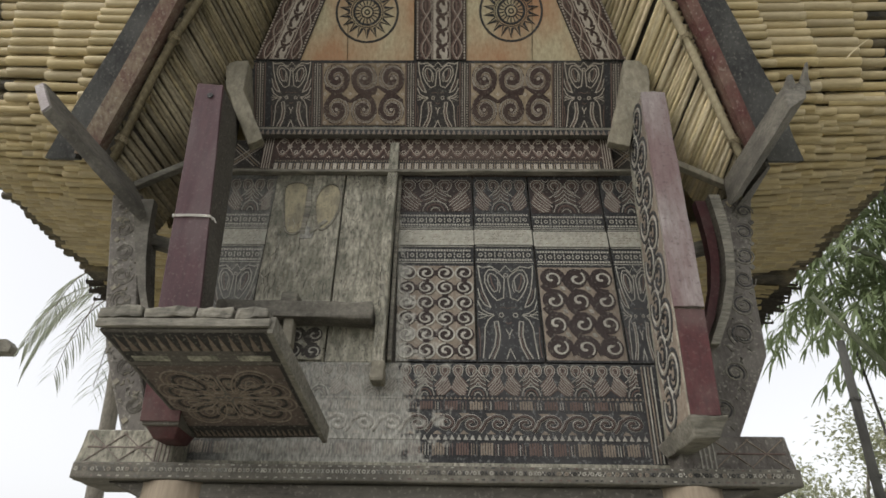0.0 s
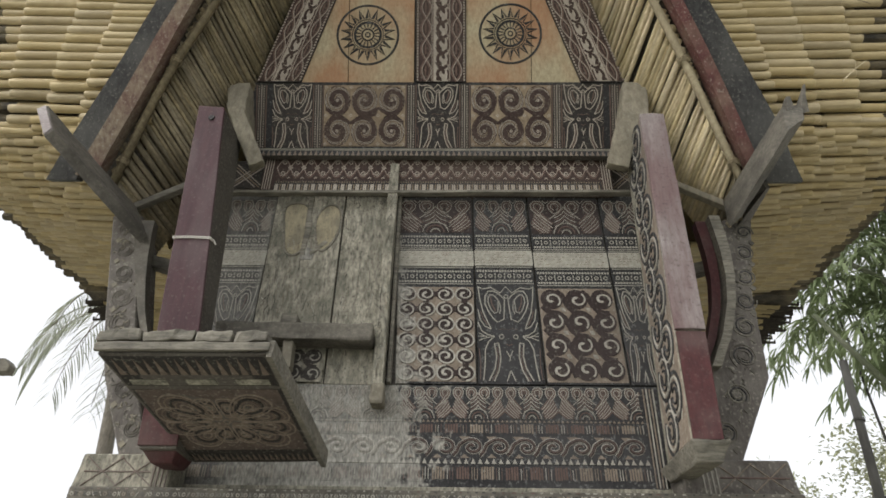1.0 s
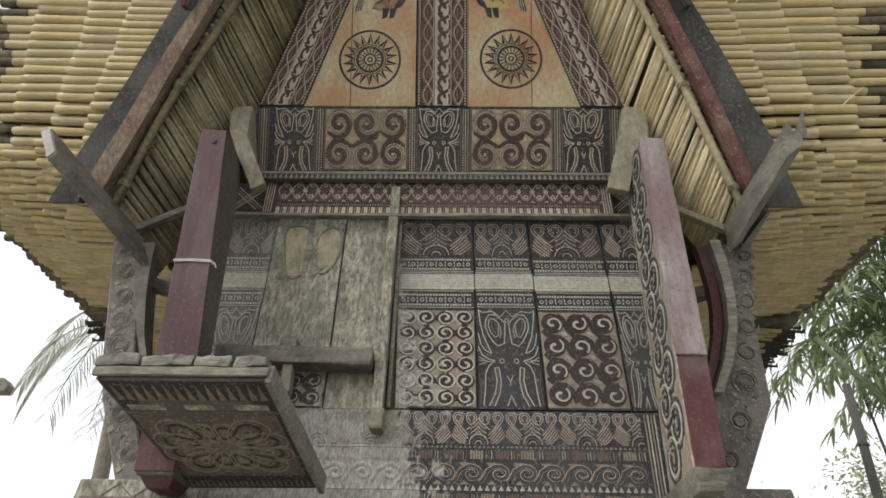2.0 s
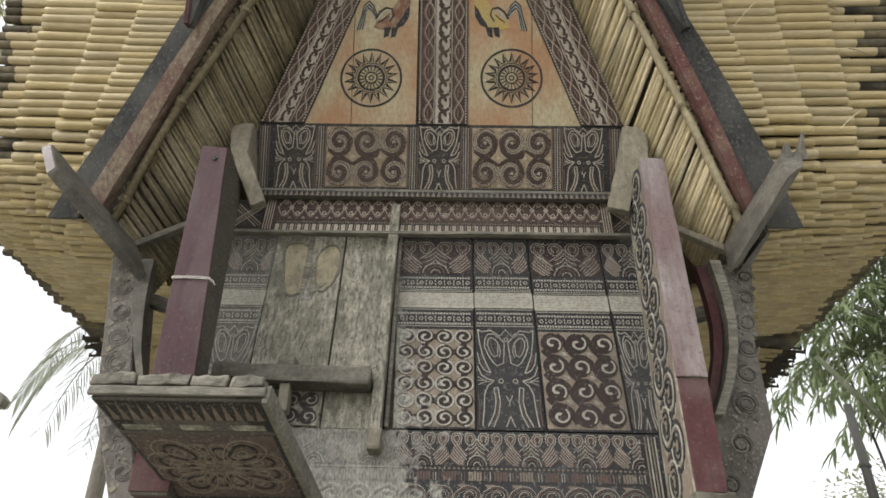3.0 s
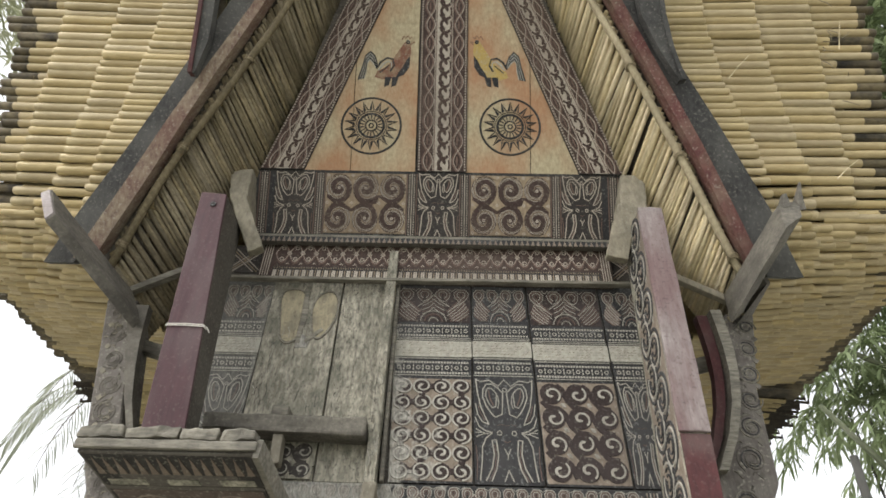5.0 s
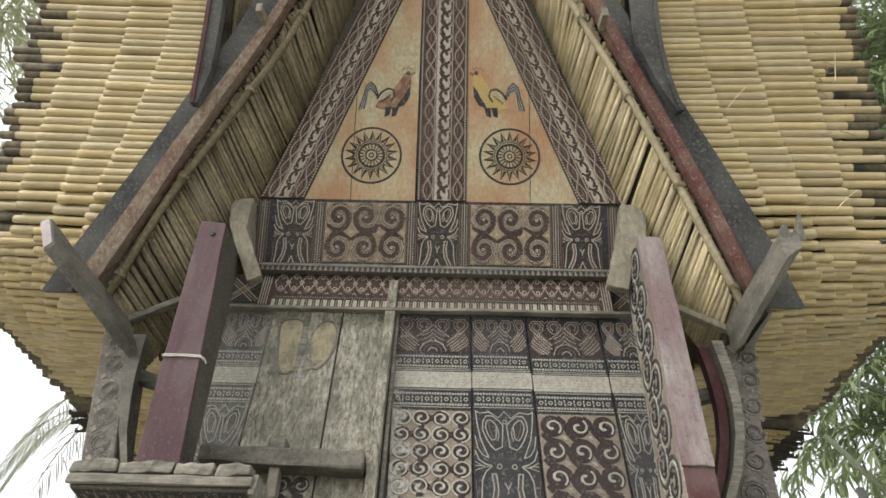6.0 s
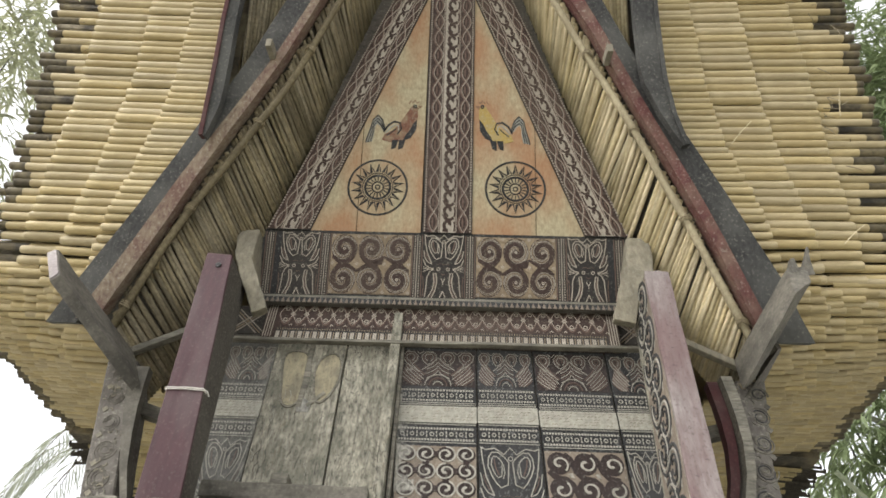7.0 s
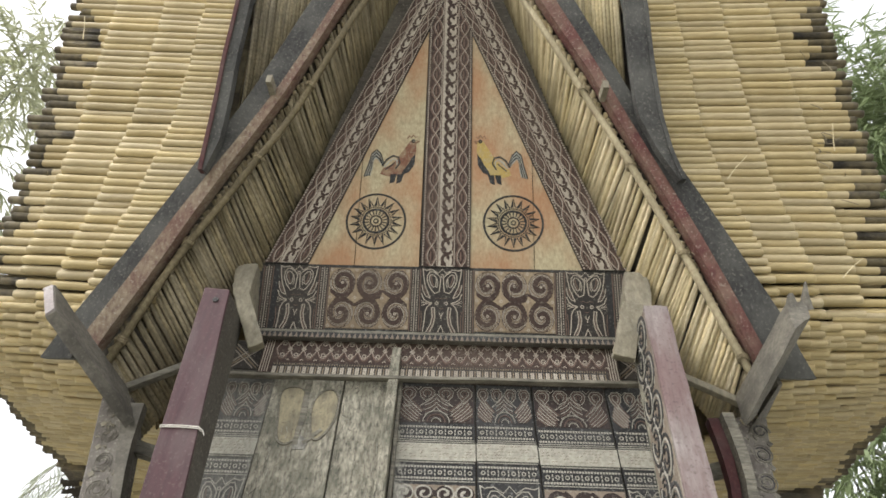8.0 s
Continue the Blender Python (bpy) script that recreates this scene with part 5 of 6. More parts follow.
# carved borders of the gable
strip_mid = part("middle_border", hull(bmesh.new(), [on_gable(-0.096, 0.352, 0.008), on_gable(0.160, 0.352, 0.008), on_gable(0.160, 0.352, -0.02), on_gable(-0.096, 0.352, -0.02),
                                                     on_gable(-0.108, 3.0, 0.008), on_gable(0.146, 3.0, 0.008), on_gable(0.146, 3.0, -0.02), on_gable(-0.108, 3.0, -0.02)], 0.002), BLACK, gable, "carved black upright border")
R = Relief(lambda u, v, h: on_gable(0.032 - 0.005 * (v - 0.35) + u, v, 0.008 + h), HIGH)
braid(R, 0.125, 0.355, 2.9)
R.build("carving", strip_mid)
for side in (-1, 1):
    lo_o, lo_i = (-0.900, -0.675) if side < 0 else (0.960, 0.735)
    hi_o, hi_i = (-0.215, -0.005) if side < 0 else (0.268, 0.035)
    s0, s1 = 0.352, 2.06

    def at(u, v, h, lo_o=lo_o, lo_i=lo_i, hi_o=hi_o, hi_i=hi_i):
        t = (v - s0) / (s1 - s0)
        a, b = lo_o + (hi_o - lo_o) * t, lo_i + (hi_i - lo_i) * t
        k = 1 - 0.10 * t
        return on_gable((a + b) / 2 + u / 0.10 * (b - a) / 2 * k, v, 0.012 + h)
    f = [at(-0.10, s0, 0), at(0.10, s0, 0), at(0.10, 2.35, 0), at(-0.10, 2.35, 0)]
    board = part("side_border", hull(bmesh.new(), f + [p - GN * 0.03 for p in f], 0.002), BLACK, gable, "carved black border following the roof slope")
    R = Relief(at, HIGH)
    braid(R, 0.099, s0 + 0.003, 2.33)
    R.build("carving", board)

# carving on the shelf's underside
SC = [Vector(c) for c in ((-0.955, -0.72, 2.262), (-0.448, -0.725, 2.262), (-0.372, -0.16, 2.098), (-0.835, -0.13, 2.098))]
SN = (SC[3] - SC[0]).cross(SC[1] - SC[0]).normalized()
SN = SN if SN.z < 0 else -SN


def shelf_at(u, v, h):
    """u across 0 to 0.48, v from the wall outwards 0 to 0.6."""
    a, b = u / 0.48, v / 0.60
    return SC[3] * (1 - a) * (1 - b) + SC[2] * a * (1 - b) + SC[1] * a * b + SC[0] * (1 - a) * b + SN * h


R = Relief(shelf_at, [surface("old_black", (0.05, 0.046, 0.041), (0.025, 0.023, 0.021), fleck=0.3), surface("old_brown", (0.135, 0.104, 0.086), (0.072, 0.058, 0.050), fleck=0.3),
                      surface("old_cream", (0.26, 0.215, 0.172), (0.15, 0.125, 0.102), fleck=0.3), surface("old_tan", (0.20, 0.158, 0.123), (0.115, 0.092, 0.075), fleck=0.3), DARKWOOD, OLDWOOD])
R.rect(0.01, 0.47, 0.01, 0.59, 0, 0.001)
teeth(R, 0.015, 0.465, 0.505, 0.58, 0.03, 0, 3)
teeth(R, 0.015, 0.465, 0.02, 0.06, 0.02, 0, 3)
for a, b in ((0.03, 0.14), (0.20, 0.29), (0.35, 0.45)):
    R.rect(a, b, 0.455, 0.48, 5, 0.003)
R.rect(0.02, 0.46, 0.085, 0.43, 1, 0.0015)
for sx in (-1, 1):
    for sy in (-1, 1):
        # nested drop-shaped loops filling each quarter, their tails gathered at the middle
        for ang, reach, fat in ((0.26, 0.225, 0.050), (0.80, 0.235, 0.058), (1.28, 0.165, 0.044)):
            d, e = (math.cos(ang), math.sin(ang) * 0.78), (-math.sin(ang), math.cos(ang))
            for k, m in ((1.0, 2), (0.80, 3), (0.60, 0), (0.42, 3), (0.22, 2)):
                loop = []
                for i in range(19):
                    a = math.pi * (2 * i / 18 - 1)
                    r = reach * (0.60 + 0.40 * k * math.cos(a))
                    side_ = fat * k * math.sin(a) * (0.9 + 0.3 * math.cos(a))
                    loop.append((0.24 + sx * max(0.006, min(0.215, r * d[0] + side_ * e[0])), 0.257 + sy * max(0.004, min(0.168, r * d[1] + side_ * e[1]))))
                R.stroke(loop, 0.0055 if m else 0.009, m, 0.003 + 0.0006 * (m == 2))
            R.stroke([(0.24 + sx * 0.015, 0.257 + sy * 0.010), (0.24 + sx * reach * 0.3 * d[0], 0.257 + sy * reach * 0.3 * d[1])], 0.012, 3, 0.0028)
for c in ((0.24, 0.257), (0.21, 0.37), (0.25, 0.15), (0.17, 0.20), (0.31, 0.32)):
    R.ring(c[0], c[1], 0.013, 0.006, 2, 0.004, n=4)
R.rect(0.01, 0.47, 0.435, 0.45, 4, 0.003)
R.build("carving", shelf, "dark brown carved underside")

# carved flank of the front post: tall ovals of nested rings
def flank_at(u, v, h):
    return (0.865 + (v - 2.10) / 1.45 * 0.06 - h + 0.01 * (u / 0.36), -0.41 + u, v)


R = Relief(flank_at, PAINTS)
R.rect(0.008, 0.27, 2.12, 3.54, T, 0.0015)
v, k = 2.20, 0
while v < 3.5:
    cu = 0.095 if k % 2 else 0.185
    for f in (1.0, 0.78, 0.56, 0.32):
        R.stroke([(cu + 0.078 * f * x, v + 0.092 * f * y) for x, y in spiral(0, 0, 1, 0.92, 0.6, 1 if k % 2 else -1, 0.86, 18)], 0.015 if f == 1.0 else 0.008, K if f != 0.78 else C, 0.004 + 0.001 * (f < 1))
    R.poly([(cu + (0.13 if k % 2 else -0.13) + a, v + 0.03 + b) for a, b in ((-0.015, 0), (0, -0.03), (0.015, 0), (0, 0.03))], C, 0.003)
    v += 0.098
    k += 1
R.build("carving", post_r, "carved flank with nested rings")

# carved corner posts
for sx in (-1, 1):
    R = Relief(wall_at(-0.10), [BLACK, BLACK, GREYBEAM, GREYBEAM, STRUTWOOD, PALEBAND] if sx > 0 else [STRUTWOOD, STRUTWOOD, GREYBEAM, STRUTWOOD, PALEWOOD, PALEBAND])
    rows = [(1.395, 3.14, 0.042), (1.37, 3.03, 0.046), (1.345, 2.91, 0.048), (1.315, 2.79, 0.05), (1.285, 2.67, 0.055), (1.25, 2.54, 0.06), (1.185, 2.38, 0.048), (1.11, 2.23, 0.042)]
    for i, (x, z, r) in enumerate(rows):
        x = sx * x + (0.008 if sx > 0 else 0.0)
        for f in (1.0, 0.72, 0.45):
            R.stroke(spiral(x, z, r * f, 1.05, i * 2.0, 1 if i % 2 else -1, 0.55), 0.0045 if sx > 0 else 0.003, K if f == 0.72 else (M_ if i % 2 and sx > 0 else T), 0.003 if sx > 0 else 0.002)
        R.poly([(x + sx * 0.02, z - 0.045), (x + sx * 0.006, z - 0.06), (x + sx * 0.02, z - 0.075), (x + sx * 0.034, z - 0.06)], M_, 0.003)
    rr = random.Random(70 + sx)
    for k in range(70):
        z = rr.uniform(2.2, 3.15)
        x = sx * (lerp_table([(2.15, 1.10), (2.47, 1.235), (3.2, 1.40)], z) + rr.uniform(-0.05, 0.045))
        a = rr.uniform(0, 6.28)
        R.stroke([(x, z), (x + 0.012 * math.cos(a), z + 0.012 * math.sin(a)), (x + 0.02 * math.cos(a + 0.6), z + 0.02 * math.sin(a + 0.6))], 0.004, rr.choice((T, C, M_, M_)), 0.0025)
    R.build("carving", barn, "shallow carved scrolls")

# ledge front and sill ends
R = Relief(wall_at(-0.20), PAINTS)
u = -1.20
rr = random.Random(3)
while u < 1.27:
    R.ring(u, 1.974, 0.0055, 0.0035, rr.choice((C, T, K)), 0.002, n=6)
    for k in (-1, 1):
        R.stroke([(u + 0.011, 1.974 - 0.007 * k), (u + 0.020, 1.974 + 0.007 * k)], 0.0028, rr.choice((C, K, K)), 0.002)
    for z in (1.952, 1.991):
        R.rect(u, u + rr.uniform(0.004, 0.014), z - 0.002, z + 0.002, rr.choice((K, K, C, M_)), 0.002)
    u += rr.uniform(0.024, 0.034)
R.build("carving", ledge)
R = Relief(wall_at(-0.15), PAINTS)
for x0, x1 in ((-1.23, -0.92), (1.295, 0.93)):
    sg = 1 if x1 > x0 else -1
    for a, b in ((0.0, 0.13), (0.12, 0.25)):
        R.stroke([(x0 + sg * (0.02 + a), 2.01), (x0 + sg * (0.02 + b), 2.11)], 0.0038, T if sg < 0 else M_)
        R.stroke([(x0 + sg * (0.02 + a), 2.11), (x0 + sg * (0.02 + b), 2.01)], 0.0038, T if sg < 0 else M_)
    for k in range(4):
        R.stroke([(x0 + sg * (0.27 + 0.016 * k), 2.005), (x0 + sg * (0.27 + 0.016 * k), 2.115)], 0.005, C if sg < 0 else M_)
    R.stroke([(x0 + sg * 0.02, 2.06), (x0 + sg * 0.26, 2.06)], 0.005, M_)
R.build("sill_carving", barn)

# ---- roof of layered bamboo ----
roof = tagged(new("roof"), "thick saddle roof of layered split bamboo")
roof.parent = barn

# core of the roof, swept from the leaning front to the back
PROFILE_FRONT = [(2.02, 3.55), (1.96, 4.15), (1.92, 5.0), (1.35, 6.2), (0.55, 7.0), (0.0, 7.25)]
PROFILE_MID = [(2.25, 3.52), (1.85, 4.1), (1.35, 4.8), (0.85, 5.4), (0.4, 5.85), (0.0, 6.0)]
PROFILE_IN = [(1.62, 3.6), (1.42, 4.0), (1.15, 4.6), (0.78, 5.2), (0.35, 5.8), (0.0, 6.1)]
verts, faces = [], []
stations = [(0.0, PROFILE_FRONT), (0.9, PROFILE_MID), (2.6, PROFILE_MID), (4.2, PROFILE_FRONT)]
for shell in (0, 1):
    for y, prof in stations:
        prof = PROFILE_IN if shell else prof
        full = [(-x, z) for x, z in prof] + [(x, z) for x, z in prof[-2::-1]]
        for x, z in full:
            lean = (z - 3.4) * math.tan(LEANING)
            yy = 0.10 - lean if y == 0.0 else (4.0 + lean if y > 4 else y)
            verts.append((x, yy, z))
N = 11
for shell in (0, 1):
    for i in range(3):
        for k in range(N - 1):
            a = shell * 4 * N + i * N + k
            faces.append((a, a + 1, a + N + 1, a + N))
for i in (0, 3):
    for k in range(N - 1):
        a, b = i * N + k, 4 * N + i * N + k
        faces.append((a, a + 1, b + 1, b))
for k in (0, N - 1):
    for i in range(3):
        a, b = i * N + k, 4 * N + i * N + k
        faces.append((a, a + N, b + N, b))
raw("roof_core", verts, faces, THATCH, roof)


def pole_mesh(name, length, r, tip):
    """A bamboo pole along x with a swollen joint and an open-looking end; tip: its outer length that has gone mouldy."""
    bm = bmesh.new()
    sides = 8
    cuts = [(0, 1.0), (length * 0.45, 0.98), (length * 0.47, 1.02), (length * 0.49, 0.98), (length - tip if tip else length * 0.85, 0.97), (length - 0.006, 0.97), (length, 0.9)]
    rings = []
    for x, k in cuts:
        rings.append([bm.verts.new((x, r * k * math.cos(2 * math.pi * j / sides), r * k * math.sin(2 * math.pi * j / sides))) for j in range(sides)])
    for i, (a, b) in enumerate(zip(rings, rings[1:])):
        for j in range(sides):
            f = bm.faces.new((a[j], a[(j + 1) % sides], b[(j + 1) % sides], b[j]))
            f.material_index = 1 if tip and i >= 4 else 0
    inner = [bm.verts.new((length - 0.001, 0.6 * v.co.y, 0.6 * v.co.z)) for v in rings[-1]]
    deep = [bm.verts.new((length - 0.03, 0.6 * v.co.y, 0.6 * v.co.z)) for v in rings[-1]]
    for p, q in ((rings[-1], inner), (inner, deep)):
        for j in range(sides):
            bm.faces.new((p[j], p[(j + 1) % sides], q[(j + 1) % sides], q[j]))
    bm.faces.new(deep)
    bmesh.ops.recalc_face_normals(bm, faces=bm.faces)
    me = bpy.data.meshes.new(name)
    bm.to_mesh(me)
    bm.free()
    me.materials.append(BAMBOO)
    me.materials.append(BAMBOOTIP)
    me.shade_smooth()
    return me


POLES = [pole_mesh("bamboo_pole", 0.45, 0.0238, 0) for _ in range(1)]
TIPS = [pole_mesh("bamboo_tip", 0.45, 0.0232, t) for t in (0.04, 0.09, 0.16, 0.06, 0.24)]
FINE = pole_mesh("bamboo_fine", 0.32, 0.0192, 0)
SHORT = pole_mesh("bamboo_short", 0.25, 0.0195, 0)

rng = random.Random(7)


def wing_frame(q):
    """Where the wing's surface runs at height q: straight up the leaning front, rolling back under the eave below it."""
    if q >= 0.32:
        p = on_gable(0, q, 0)
        return p, GD, GN
    p, turn, step = on_gable(0, 0.32, 0), LEANING, 0.01
    for _ in range(round((0.32 - q) / step)):
        turn = min(radians(92), turn + radians(64) * step / 0.58)
        p = p - Vector((0, -math.sin(turn), math.cos(turn))) * step
    d = Vector((0, -math.sin(turn), math.cos(turn)))
    return p, d, Vector((0, -math.cos(turn), -math.sin(turn)))


# how far out each visible course ends, by the height along the slope
ENDS = {-1: [[(-0.05, 1.75), (0.2, 1.65), (0.54, 1.523), (0.78, 1.451), (1.04, 1.392), (1.75, 1.345), (2.3, 1.30)],
             [(-0.05, 1.93), (0.21, 1.84), (0.59, 1.725), (1.08, 1.634), (1.8, 1.60), (2.3, 1.57)],
             [(-0.05, 2.13), (0.19, 2.06), (0.77, 1.974), (1.06, 1.942), (1.8, 1.906), (2.3, 1.88)],
             [(-0.05, 2.30), (0.19, 2.27), (0.63, 2.221), (1.4, 2.19), (2.3, 2.17)],
             [(-0.05, 2.27), (0.19, 2.25), (0.63, 2.20), (1.4, 2.17), (2.3, 2.15)]],
        1: [[(-0.05, 1.68), (0.17, 1.595), (0.44, 1.508), (0.74, 1.385), (1.04, 1.32), (1.84, 1.249), (2.3, 1.20)],
            [(-0.05, 1.88), (0.22, 1.79), (0.76, 1.653), (1.01, 1.605), (1.87, 1.519), (2.3, 1.47)],
            [(-0.05, 2.09), (0.14, 2.03), (0.58, 1.955), (1.0, 1.905), (1.91, 1.803), (2.3, 1.76)],
            [(-0.05, 2.32), (0.4, 2.29), (0.91, 2.244), (1.2, 2.213), (1.95, 2.151), (2.3, 2.12)],
            [(-0.05, 2.29), (0.4, 2.26), (0.91, 2.214), (1.2, 2.18), (1.95, 2.12), (2.3, 2.09)]]}
for side, tb in SIDES.items():
    wing = tagged(new("roof_wing"), "stepped courses of yellow bamboo at the roof front")
    wing.parent = roof
    # broad courses above, finer and closer ones where the roof rolls under the eave
    for first, last, reaches, step in ((-0.04, 2.3, ENDS[side], 0.042), (-1.5, 0.10, range(9), 0.014)):
        fine = first < -0.5
        for course, reach in enumerate(reaches):
            outer = course >= (3 if not fine else 8)
            pitch = 0.033 if fine else (0.0345, 0.041, 0.043, 0.044, 0.043)[course]
            s = first + rng.uniform(0, pitch)
            while s < last + (rng.uniform(0.0, 0.10) if fine else 0):
                low = max(s, -0.28)
                base = lerp_table(tb["up"], s) if s > 0.85 else lerp_table(tb["out"], low)
                base = max(base - 0.6 * max(0, -0.28 - s), 1.34 if s < -0.28 else 0)
                if not fine:
                    end = lerp_table(reach, s) + rng.gauss(0, 0.026 if outer else 0.0035)
                else:
                    end = base + (2.36 - base) * (course + 1) / 9 + rng.gauss(0, 0.022 if outer else 0.012)
                    end = min(end, 2.27 + 0.0125 * course + rng.gauss(0, 0.015))
                mesh = rng.choice(TIPS) if outer else (FINE if fine else SHORT if course == 0 else POLES[0])
                long = 0.32 if mesh is FINE else 0.25 if mesh is SHORT else 0.45
                level = 0.255 - step * course + rng.gauss(0, 0.0025)
                p, up_, out_ = wing_frame(s + rng.gauss(0, 0.002))
                p = p + out_ * level + Vector((side * (end - long), 0, 0))
                ob = new("bamboo", mesh)
                ob.parent = wing
                tilt = rng.gauss(0.0, 0.007) + (0.02 if fine else 0.015 + 0.03 * max(0, s))
                along = (Vector((side, 0, 0)) + up_ * tilt - out_ * 0.03).normalized()
                zaxis = along.cross(up_).normalized()
                m = Matrix((along, zaxis.cross(along), zaxis)).transposed().to_4x4()
                spin = Matrix.Rotation(rng.uniform(0, 6.28), 4, "X")
                size = rng.uniform(0.93, 1.07)
                ob.matrix_world = Matrix.Translation(p) @ m @ spin @ Matrix.Diagonal((1, size, size, 1))
                s += pitch * rng.uniform(0.95, 1.05)

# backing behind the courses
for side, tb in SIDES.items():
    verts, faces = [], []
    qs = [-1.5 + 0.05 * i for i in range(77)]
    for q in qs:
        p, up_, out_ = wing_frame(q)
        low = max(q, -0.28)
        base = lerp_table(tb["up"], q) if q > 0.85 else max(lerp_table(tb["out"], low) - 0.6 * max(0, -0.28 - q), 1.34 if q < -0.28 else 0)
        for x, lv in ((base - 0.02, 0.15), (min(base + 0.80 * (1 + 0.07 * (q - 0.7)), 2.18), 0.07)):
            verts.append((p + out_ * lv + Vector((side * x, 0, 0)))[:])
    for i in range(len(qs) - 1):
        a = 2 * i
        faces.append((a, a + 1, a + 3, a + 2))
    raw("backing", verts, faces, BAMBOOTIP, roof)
    rr = random.Random(60 + side)
    for (x0, s0, x1, s1) in ((1.39, 0.74, 1.53, 0.90), (1.85, 0.25, 2.0, 0.37), (1.93, 0.9, 1.99, 1.1)) if side > 0 else ((1.95, 1.5, 2.02, 1.7),):
        a, b = on_gable(side * x0, s0, 0.30), on_gable(side * x1, s1, 0.24)
        part("straw", tube([a, (a + b) / 2 + Vector((0, 0, 0.006)), b], 0.0028, 0.0018, 5), CANEPALE, roof)
    for k in range(14 if side > 0 else 4):
        s0 = rr.uniform(0.5, 1.7)
        a = on_gable(side * rr.uniform(1.92, 2.05), s0, 0.17)
        b = a + Vector((side * rr.uniform(-0.02, 0.06), rr.gauss(0, 0.03), rr.uniform(-0.12, 0.06)))
        part("straw", tube([a, (a + b) / 2 + Vector((0.01, 0, 0)), b], 0.0025, 0.0015, 5), CANE, roof)

# underside of the side eaves: rows of short bamboo ends, the outermost black with mould
for side in (-1, 1):
    for rows, name, mat_ in ((range(0, 11), "eave_layer", THATCH), (range(11, 13), "eave_edge", THATCHDARK)):
        verts, faces = [], []
        for i in rows:
            x0 = 1.36 + 0.074 * i
            y = 1.22 + 0.03 * (i % 2)
            while y < 3.9:
                w = rng.uniform(0.038, 0.06) if i < 11 else rng.uniform(0.012, 0.03)
                x1 = x0 + 0.13 + rng.gauss(0, 0.012 if i < 11 else 0.035)
                z = 3.458 + 0.001 * i + rng.gauss(0, 0.005)
                a = len(verts)
                for (xx, zz) in ((x0 - 0.04, z + 0.012), (x1, z)):
                    for q, h in ((0.02, 0.010), (0.25, 0.001), (0.5, -0.003), (0.75, 0.001), (0.98, 0.010)):
                        verts.append((side * xx, y + w * q, zz + h))
                for k in range(4):
                    faces.append((a + k, a + k + 1, a + 6 + k, a + 5 + k))
                verts.append((side * x1, y + w * 0.02, z + 0.03))
                verts.append((side * x1, y + w * 0.98, z + 0.03))
                faces.append((a + 5, a + 6, a + 7, a + 8, a + 9, a + 11, a + 10))
                y += w
        tagged(raw(name, verts, faces, mat_, roof, "rows of bamboo ends under the eave" if mat_ is THATCH else "ragged mouldy black eave edge"), kind="stuff")
    verts = [(side * 1.3, 1.1, 3.52), (side * 2.30, 1.1, 3.48), (side * 2.33, 3.9, 3.48), (side * 1.3, 3.9, 3.51)]
    verts += [(x, y, z + 0.05) for x, y, z in verts]
    raw("eave_board", verts, [(0, 1, 2, 3), (7, 6, 5, 4), (0, 4, 5, 1), (1, 5, 6, 2), (2, 6, 7, 3), (3, 7, 4, 0)], BAMBOOTIP, roof)

# outer covering of the roof: courses of half-round bamboo running down the slopes
def slope_point(side, v, y):
    """v from 0 at the eave to 1 at the ridge; y from 0 at the front to 4 at the back."""
    k = v * 5
    i = min(4, int(k))
    w = min(1.0, abs(y - 2.0) / 2.0) ** 1.6
    p = []
    for prof in (PROFILE_MID, PROFILE_FRONT):
        a, b = prof[i], prof[i + 1]
        p.append((a[0] + (b[0] - a[0]) * (k - i), a[1] + (b[1] - a[1]) * (k - i)))
    x, z = p[0][0] + (p[1][0] - p[0][0]) * w, p[0][1] + (p[1][1] - p[0][1]) * w
    lean = (z - 3.4) * math.tan(LEANING)
    yy = (0.10 - lean) + (3.9 + 2 * lean) * y / 4.0
    return Vector((side * (x + 0.03), yy, z + 0.03))


for side in (-1, 1):
    verts, faces = [], []
    for c in range(11):
        v0, v1 = c / 11, min(1.0, (c + 1.25) / 11)
        n_ = 84
        for i in range(n_):
            y0 = 4.0 * i / n_ + rng.gauss(0, 0.004)
            y1 = y0 + 4.0 / n_
            lift = 0.05 + 0.01 * rng.random()
            a0, a1 = slope_point(side, v0, y0), slope_point(side, v0, y1)
            b0, b1 = slope_point(side, v1, y0), slope_point(side, v1, y1)
            nn = Vector((side * 0.8, 0, 0.6))
            k = len(verts)
            verts += [(a0 + nn * 0.01)[:], ((a0 + a1) / 2 + nn * lift)[:], (a1 + nn * 0.01)[:], b0[:], ((b0 + b1) / 2 + nn * (lift - 0.035))[:], b1[:]]
            faces += [(k, k + 1, k + 4, k + 3), (k + 1, k + 2, k + 5, k + 4), (k, k + 2, k + 1)]
    tagged(raw("roof_cover", verts, faces, THATCH, roof, "weathered courses of split bamboo on the roof slope"), kind="stuff")

# ---- trees and poles behind the barn ----


def leaf_cluster(verts, faces, origin, direction, length, width, droop, rr):
    """One slim bent leaf, as four quads."""
    d = Vector(direction).normalized()
    side = d.cross(Vector((rr.uniform(-0.4, 0.4), rr.uniform(-0.4, 0.4), 1))).normalized()
    base = len(verts)
    p = Vector(origin)
    for i in range(4):
        t = i / 3
        w = width * (0.25, 1.0, 0.75, 0.05)[i]
        verts.extend(((p + side * w)[:], (p - side * w)[:]))
        p = p + d * (length / 3)
        d = (d + Vector((0, 0, -droop / 3))).normalized()
    for i in range(3):
        a = base + 2 * i
        faces.append((a, a + 1, a + 3, a + 2))


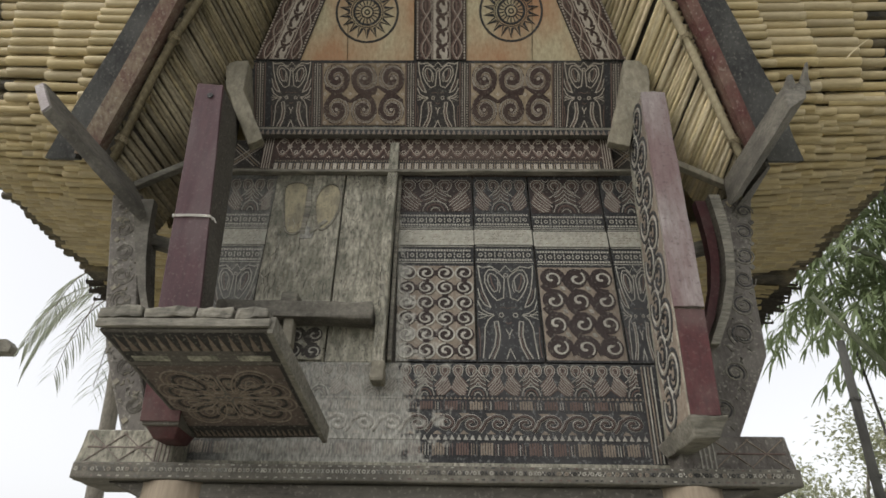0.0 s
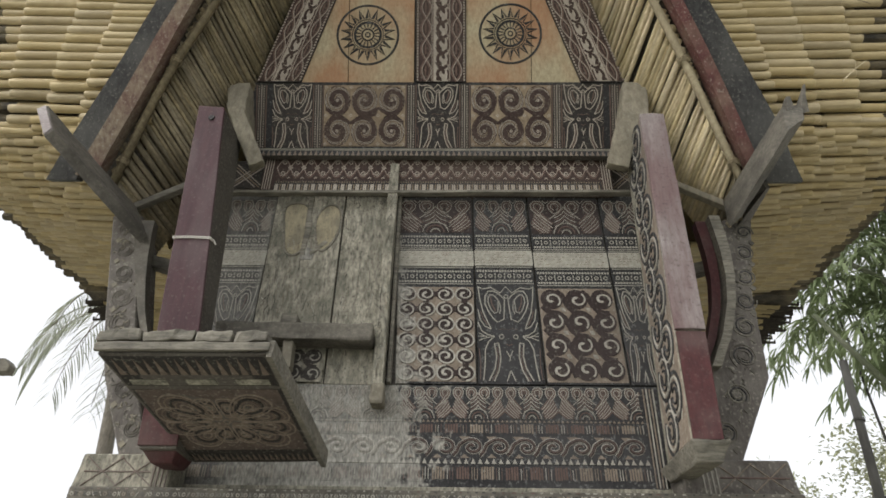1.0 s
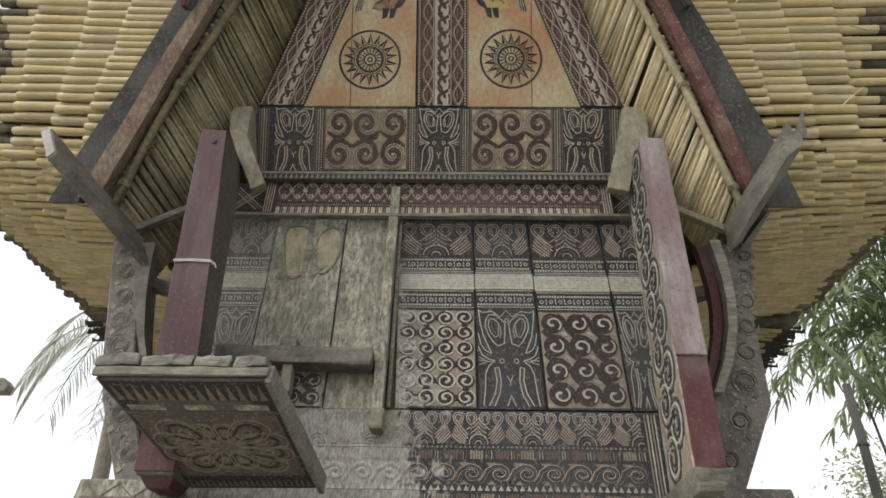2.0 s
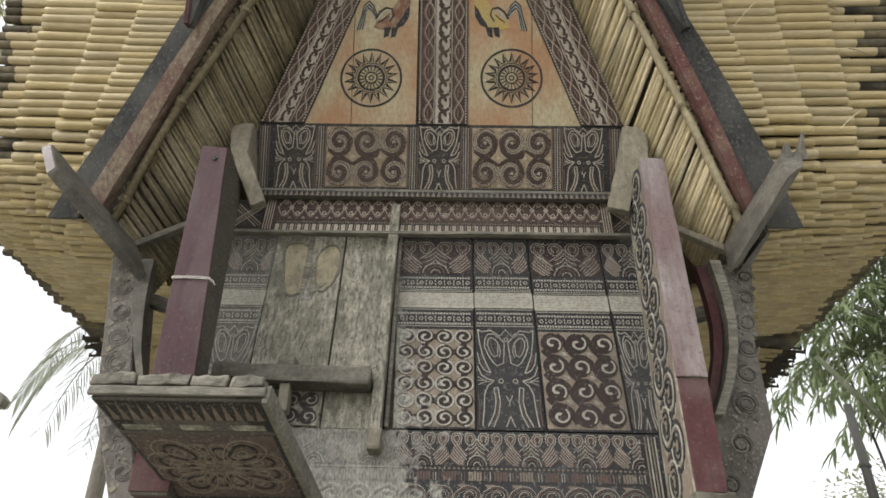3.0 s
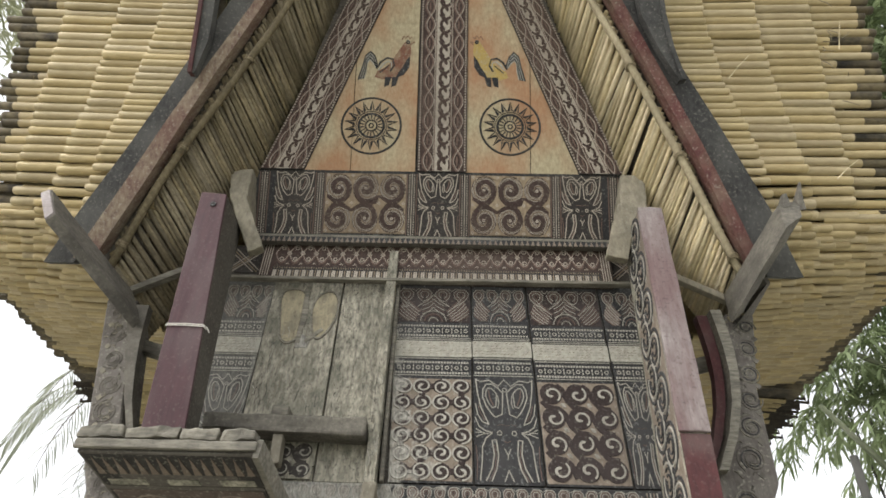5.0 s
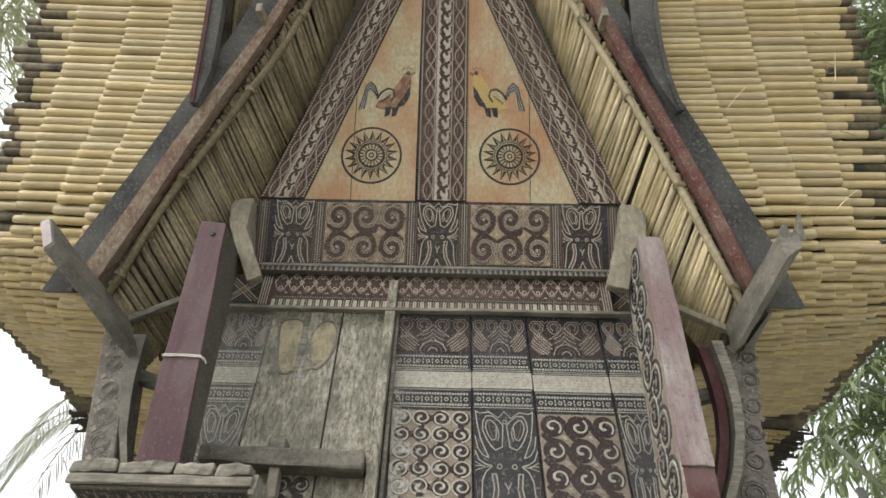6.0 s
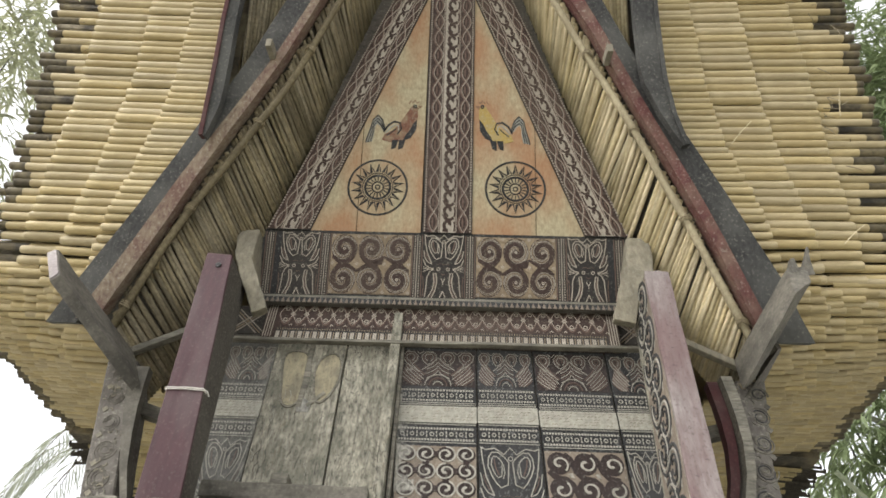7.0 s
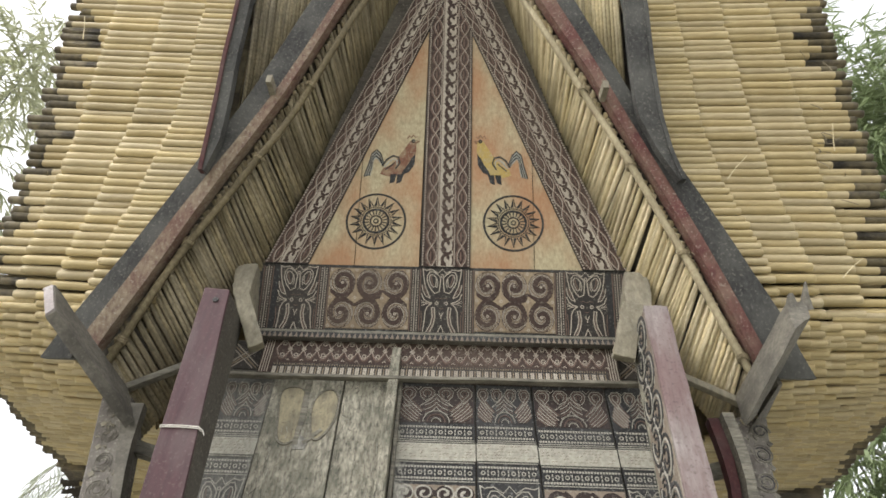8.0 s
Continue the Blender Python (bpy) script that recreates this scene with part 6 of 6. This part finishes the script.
def bamboo_tree(x, y, height, sprays, seed, spread=1.0, low=0.3, leaf=LEAFBAMBOO):
    rr = random.Random(seed)
    thing = tagged(new("bamboo_clump"), "green bamboo with drooping sprays of slim leaves behind the barn", "bamboo")
    verts, faces = [], []
    for k in range(2):
        bx, by = x + rr.gauss(0, 0.3), y + rr.gauss(0, 0.3)
        lean_x, lean_y = rr.gauss(0, 0.5) * spread, rr.gauss(0, 0.3)
        pts = [Vector((bx + lean_x * t ** 2, by + lean_y * t ** 2, height * t * rr.uniform(0.98, 1.0))) for t in (i / 7 for i in range(8))]
        part("culm", tube(pts, 0.028, 0.008, 7), GREYCULM, thing, "", True)
        for _ in range(sprays):
            t = rr.uniform(low, 1.0)
            i = min(6, int(t * 7))
            o = pts[i].lerp(pts[i + 1], t * 7 - i)
            a = rr.uniform(0, 6.283)
            d = Vector((math.cos(a), math.sin(a), rr.uniform(-0.2, 0.5))).normalized()
            p = o.copy()
            for j in range(9):
                p = p + d * rr.uniform(0.10, 0.17) * spread
                d = (d + Vector((0, 0, -0.10))).normalized()
                for _ in range(3):
                    ld = d + Vector((rr.gauss(0, 0.6), rr.gauss(0, 0.6), rr.gauss(-0.45, 0.3)))
                    leaf_cluster(verts, faces, p, ld, rr.uniform(0.24, 0.42), rr.uniform(0.014, 0.024), 0.6, rr)
    raw("foliage", verts, faces, leaf, thing, "slim drooping leaves")
    return thing


def palm(x, y, height, seed, lean=(0, 0)):
    rr = random.Random(seed)
    thing = tagged(new("palm_tree"), "slender palm with drooping feathered fronds beside the barn", "palm")
    pts = [Vector((x + lean[0] * t ** 2, y + lean[1] * t ** 2, height * t)) for t in (i / 8 for i in range(9))]
    part("trunk", tube(pts, 0.13, 0.09, 10), BARK, thing, "", True)
    top = pts[-1]
    for k in range(13):
        a = 6.283 * k / 13 + rr.gauss(0, 0.15)
        d = Vector((math.cos(a), math.sin(a), rr.uniform(0.2, 1.1))).normalized()
        verts, faces = [], []
        p, spine = top.copy(), [top.copy()]
        for j in range(15):
            p = p + d * 0.115
            d = (d + Vector((0, 0, -0.24))).normalized()
            spine.append(p.copy())
            if j > 2:
                s = d.cross(Vector((0, 0, 1))).normalized()
                for sg in (-1, 1):
                    for q in range(2):
                        leaf_cluster(verts, faces, p + d * 0.055 * q, s * sg + d * 0.7 + Vector((0, 0, -0.5 + rr.gauss(0, 0.15))), 0.50 * (1 - 0.35 * abs(j - 8) / 8), 0.010, 0.9, rr)
        fr = part("frond", tube(spine, 0.016, 0.004, 5), BARK, thing)
        raw("leaflet", verts, faces, LEAFPALMHAZE, fr)
    return thing


def broad_tree(x, y, height, radius, seed):
    rr = random.Random(seed)
    thing = tagged(new("tree"), "pale green leafy tree in the distance behind the barn", "tree")
    part("trunk", tube([(x, y, 0), (x + 0.1, y, height * 0.4), (x, y + 0.1, height * 0.7)], 0.16, 0.07, 9), BARK, thing, "", True)
    verts, faces = [], []
    for k in range(9):
        a = rr.uniform(0, 6.283)
        e = Vector((x + radius * 0.7 * math.cos(a), y + radius * 0.7 * math.sin(a), height * rr.uniform(0.6, 0.95)))
        part("limb", tube([(x, y, height * 0.5), (Vector((x, y, height * 0.55)) + e) / 2 + Vector((0, 0, 0.1)), e], 0.05, 0.015, 6), BARK, thing, "", True)
        for _ in range(900):
            o = e + Vector((rr.gauss(0, radius * 0.25), rr.gauss(0, radius * 0.25), rr.gauss(0, radius * 0.22)))
            leaf_cluster(verts, faces, o, (rr.gauss(0, 1), rr.gauss(0, 1), rr.gauss(-0.2, 0.6)), rr.uniform(0.07, 0.13), rr.uniform(0.018, 0.032), 0.4, rr)
    raw("crown", verts, faces, LEAFPALE, thing, "many small pale leaves")
    return thing


grove = bamboo_tree(5.7, 4.3, 7.2, 50, 11, 1.1, 0.66)
for culm in ([(6.3, 4.3, -0.02), (5.9, 4.3, 2.2), (4.94, 4.3, 4.17), (4.40, 4.3, 5.0)], [(7.2, 4.4, -0.02), (6.9, 4.4, 3.6), (5.44, 4.4, 5.6), (4.7, 4.4, 6.05)]):
    part("culm", tube(culm, 0.055, 0.030, 10), GREENCULM, grove, "thick leaning green culm", True)
bamboo_tree(6.1, 5.6, 8.2, 44, 12, 1.2, 0.62)
bamboo_tree(7.0, 2.6, 12.5, 140, 15, 1.3, 0.56)
bamboo_tree(6.5, 3.4, 13.5, 120, 18, 1.5, 0.6)
# the left clump's paler leaf colour imitates overexposure against the sky
bamboo_tree(-7.2, 2.4, 12.5, 75, 13, 1.3, 0.62, LEAFPALE)
palm(-4.35, 6.0, 5.75, 21, (-0.50, 0.0))
broad_tree(7.6, 10.0, 5.0, 1.45, 31)
pole = tagged(new("bamboo_pole"), "leaning grey bamboo pole standing beside the barn", "pole")
part("culm", tube([(3.42, 3.0, -0.02), (3.51, 3.0, 1.2), (3.60, 3.0, 2.7), (3.695, 3.0, 3.85)], 0.045, 0.036, 12), GREYCULM, pole, "", True)
for z in (0.6, 1.3, 2.0, 2.65, 3.3):
    x = 3.42 + 0.07 * z
    part("joint", tube([(x, 3.0, z - 0.012), (x + 0.002, 3.0, z), (x + 0.003, 3.0, z + 0.012)], 0.047, 0.046, 12), GREYCULM, pole)

# timber frame of a neighbouring shed, its beam end just in view
shed = tagged(new("timber_frame"), "grey weathered timber frame with a slanted beam end", "timber frame")
part("beam", prism([(-8.9, 4.84), (-6.27, 4.84), (-6.25, 4.93), (-6.36, 5.04), (-8.9, 5.04)], 5.9, 6.1, 0.01), GREYBEAM, shed)
for x in (-8.7, -7.1):
    part("post", tube([(x, 6.0, -0.03), (x, 6.0, 2.4), (x, 6.0, 4.85)], 0.09, 0.08, 14), GREYBEAM, shed, "", True)
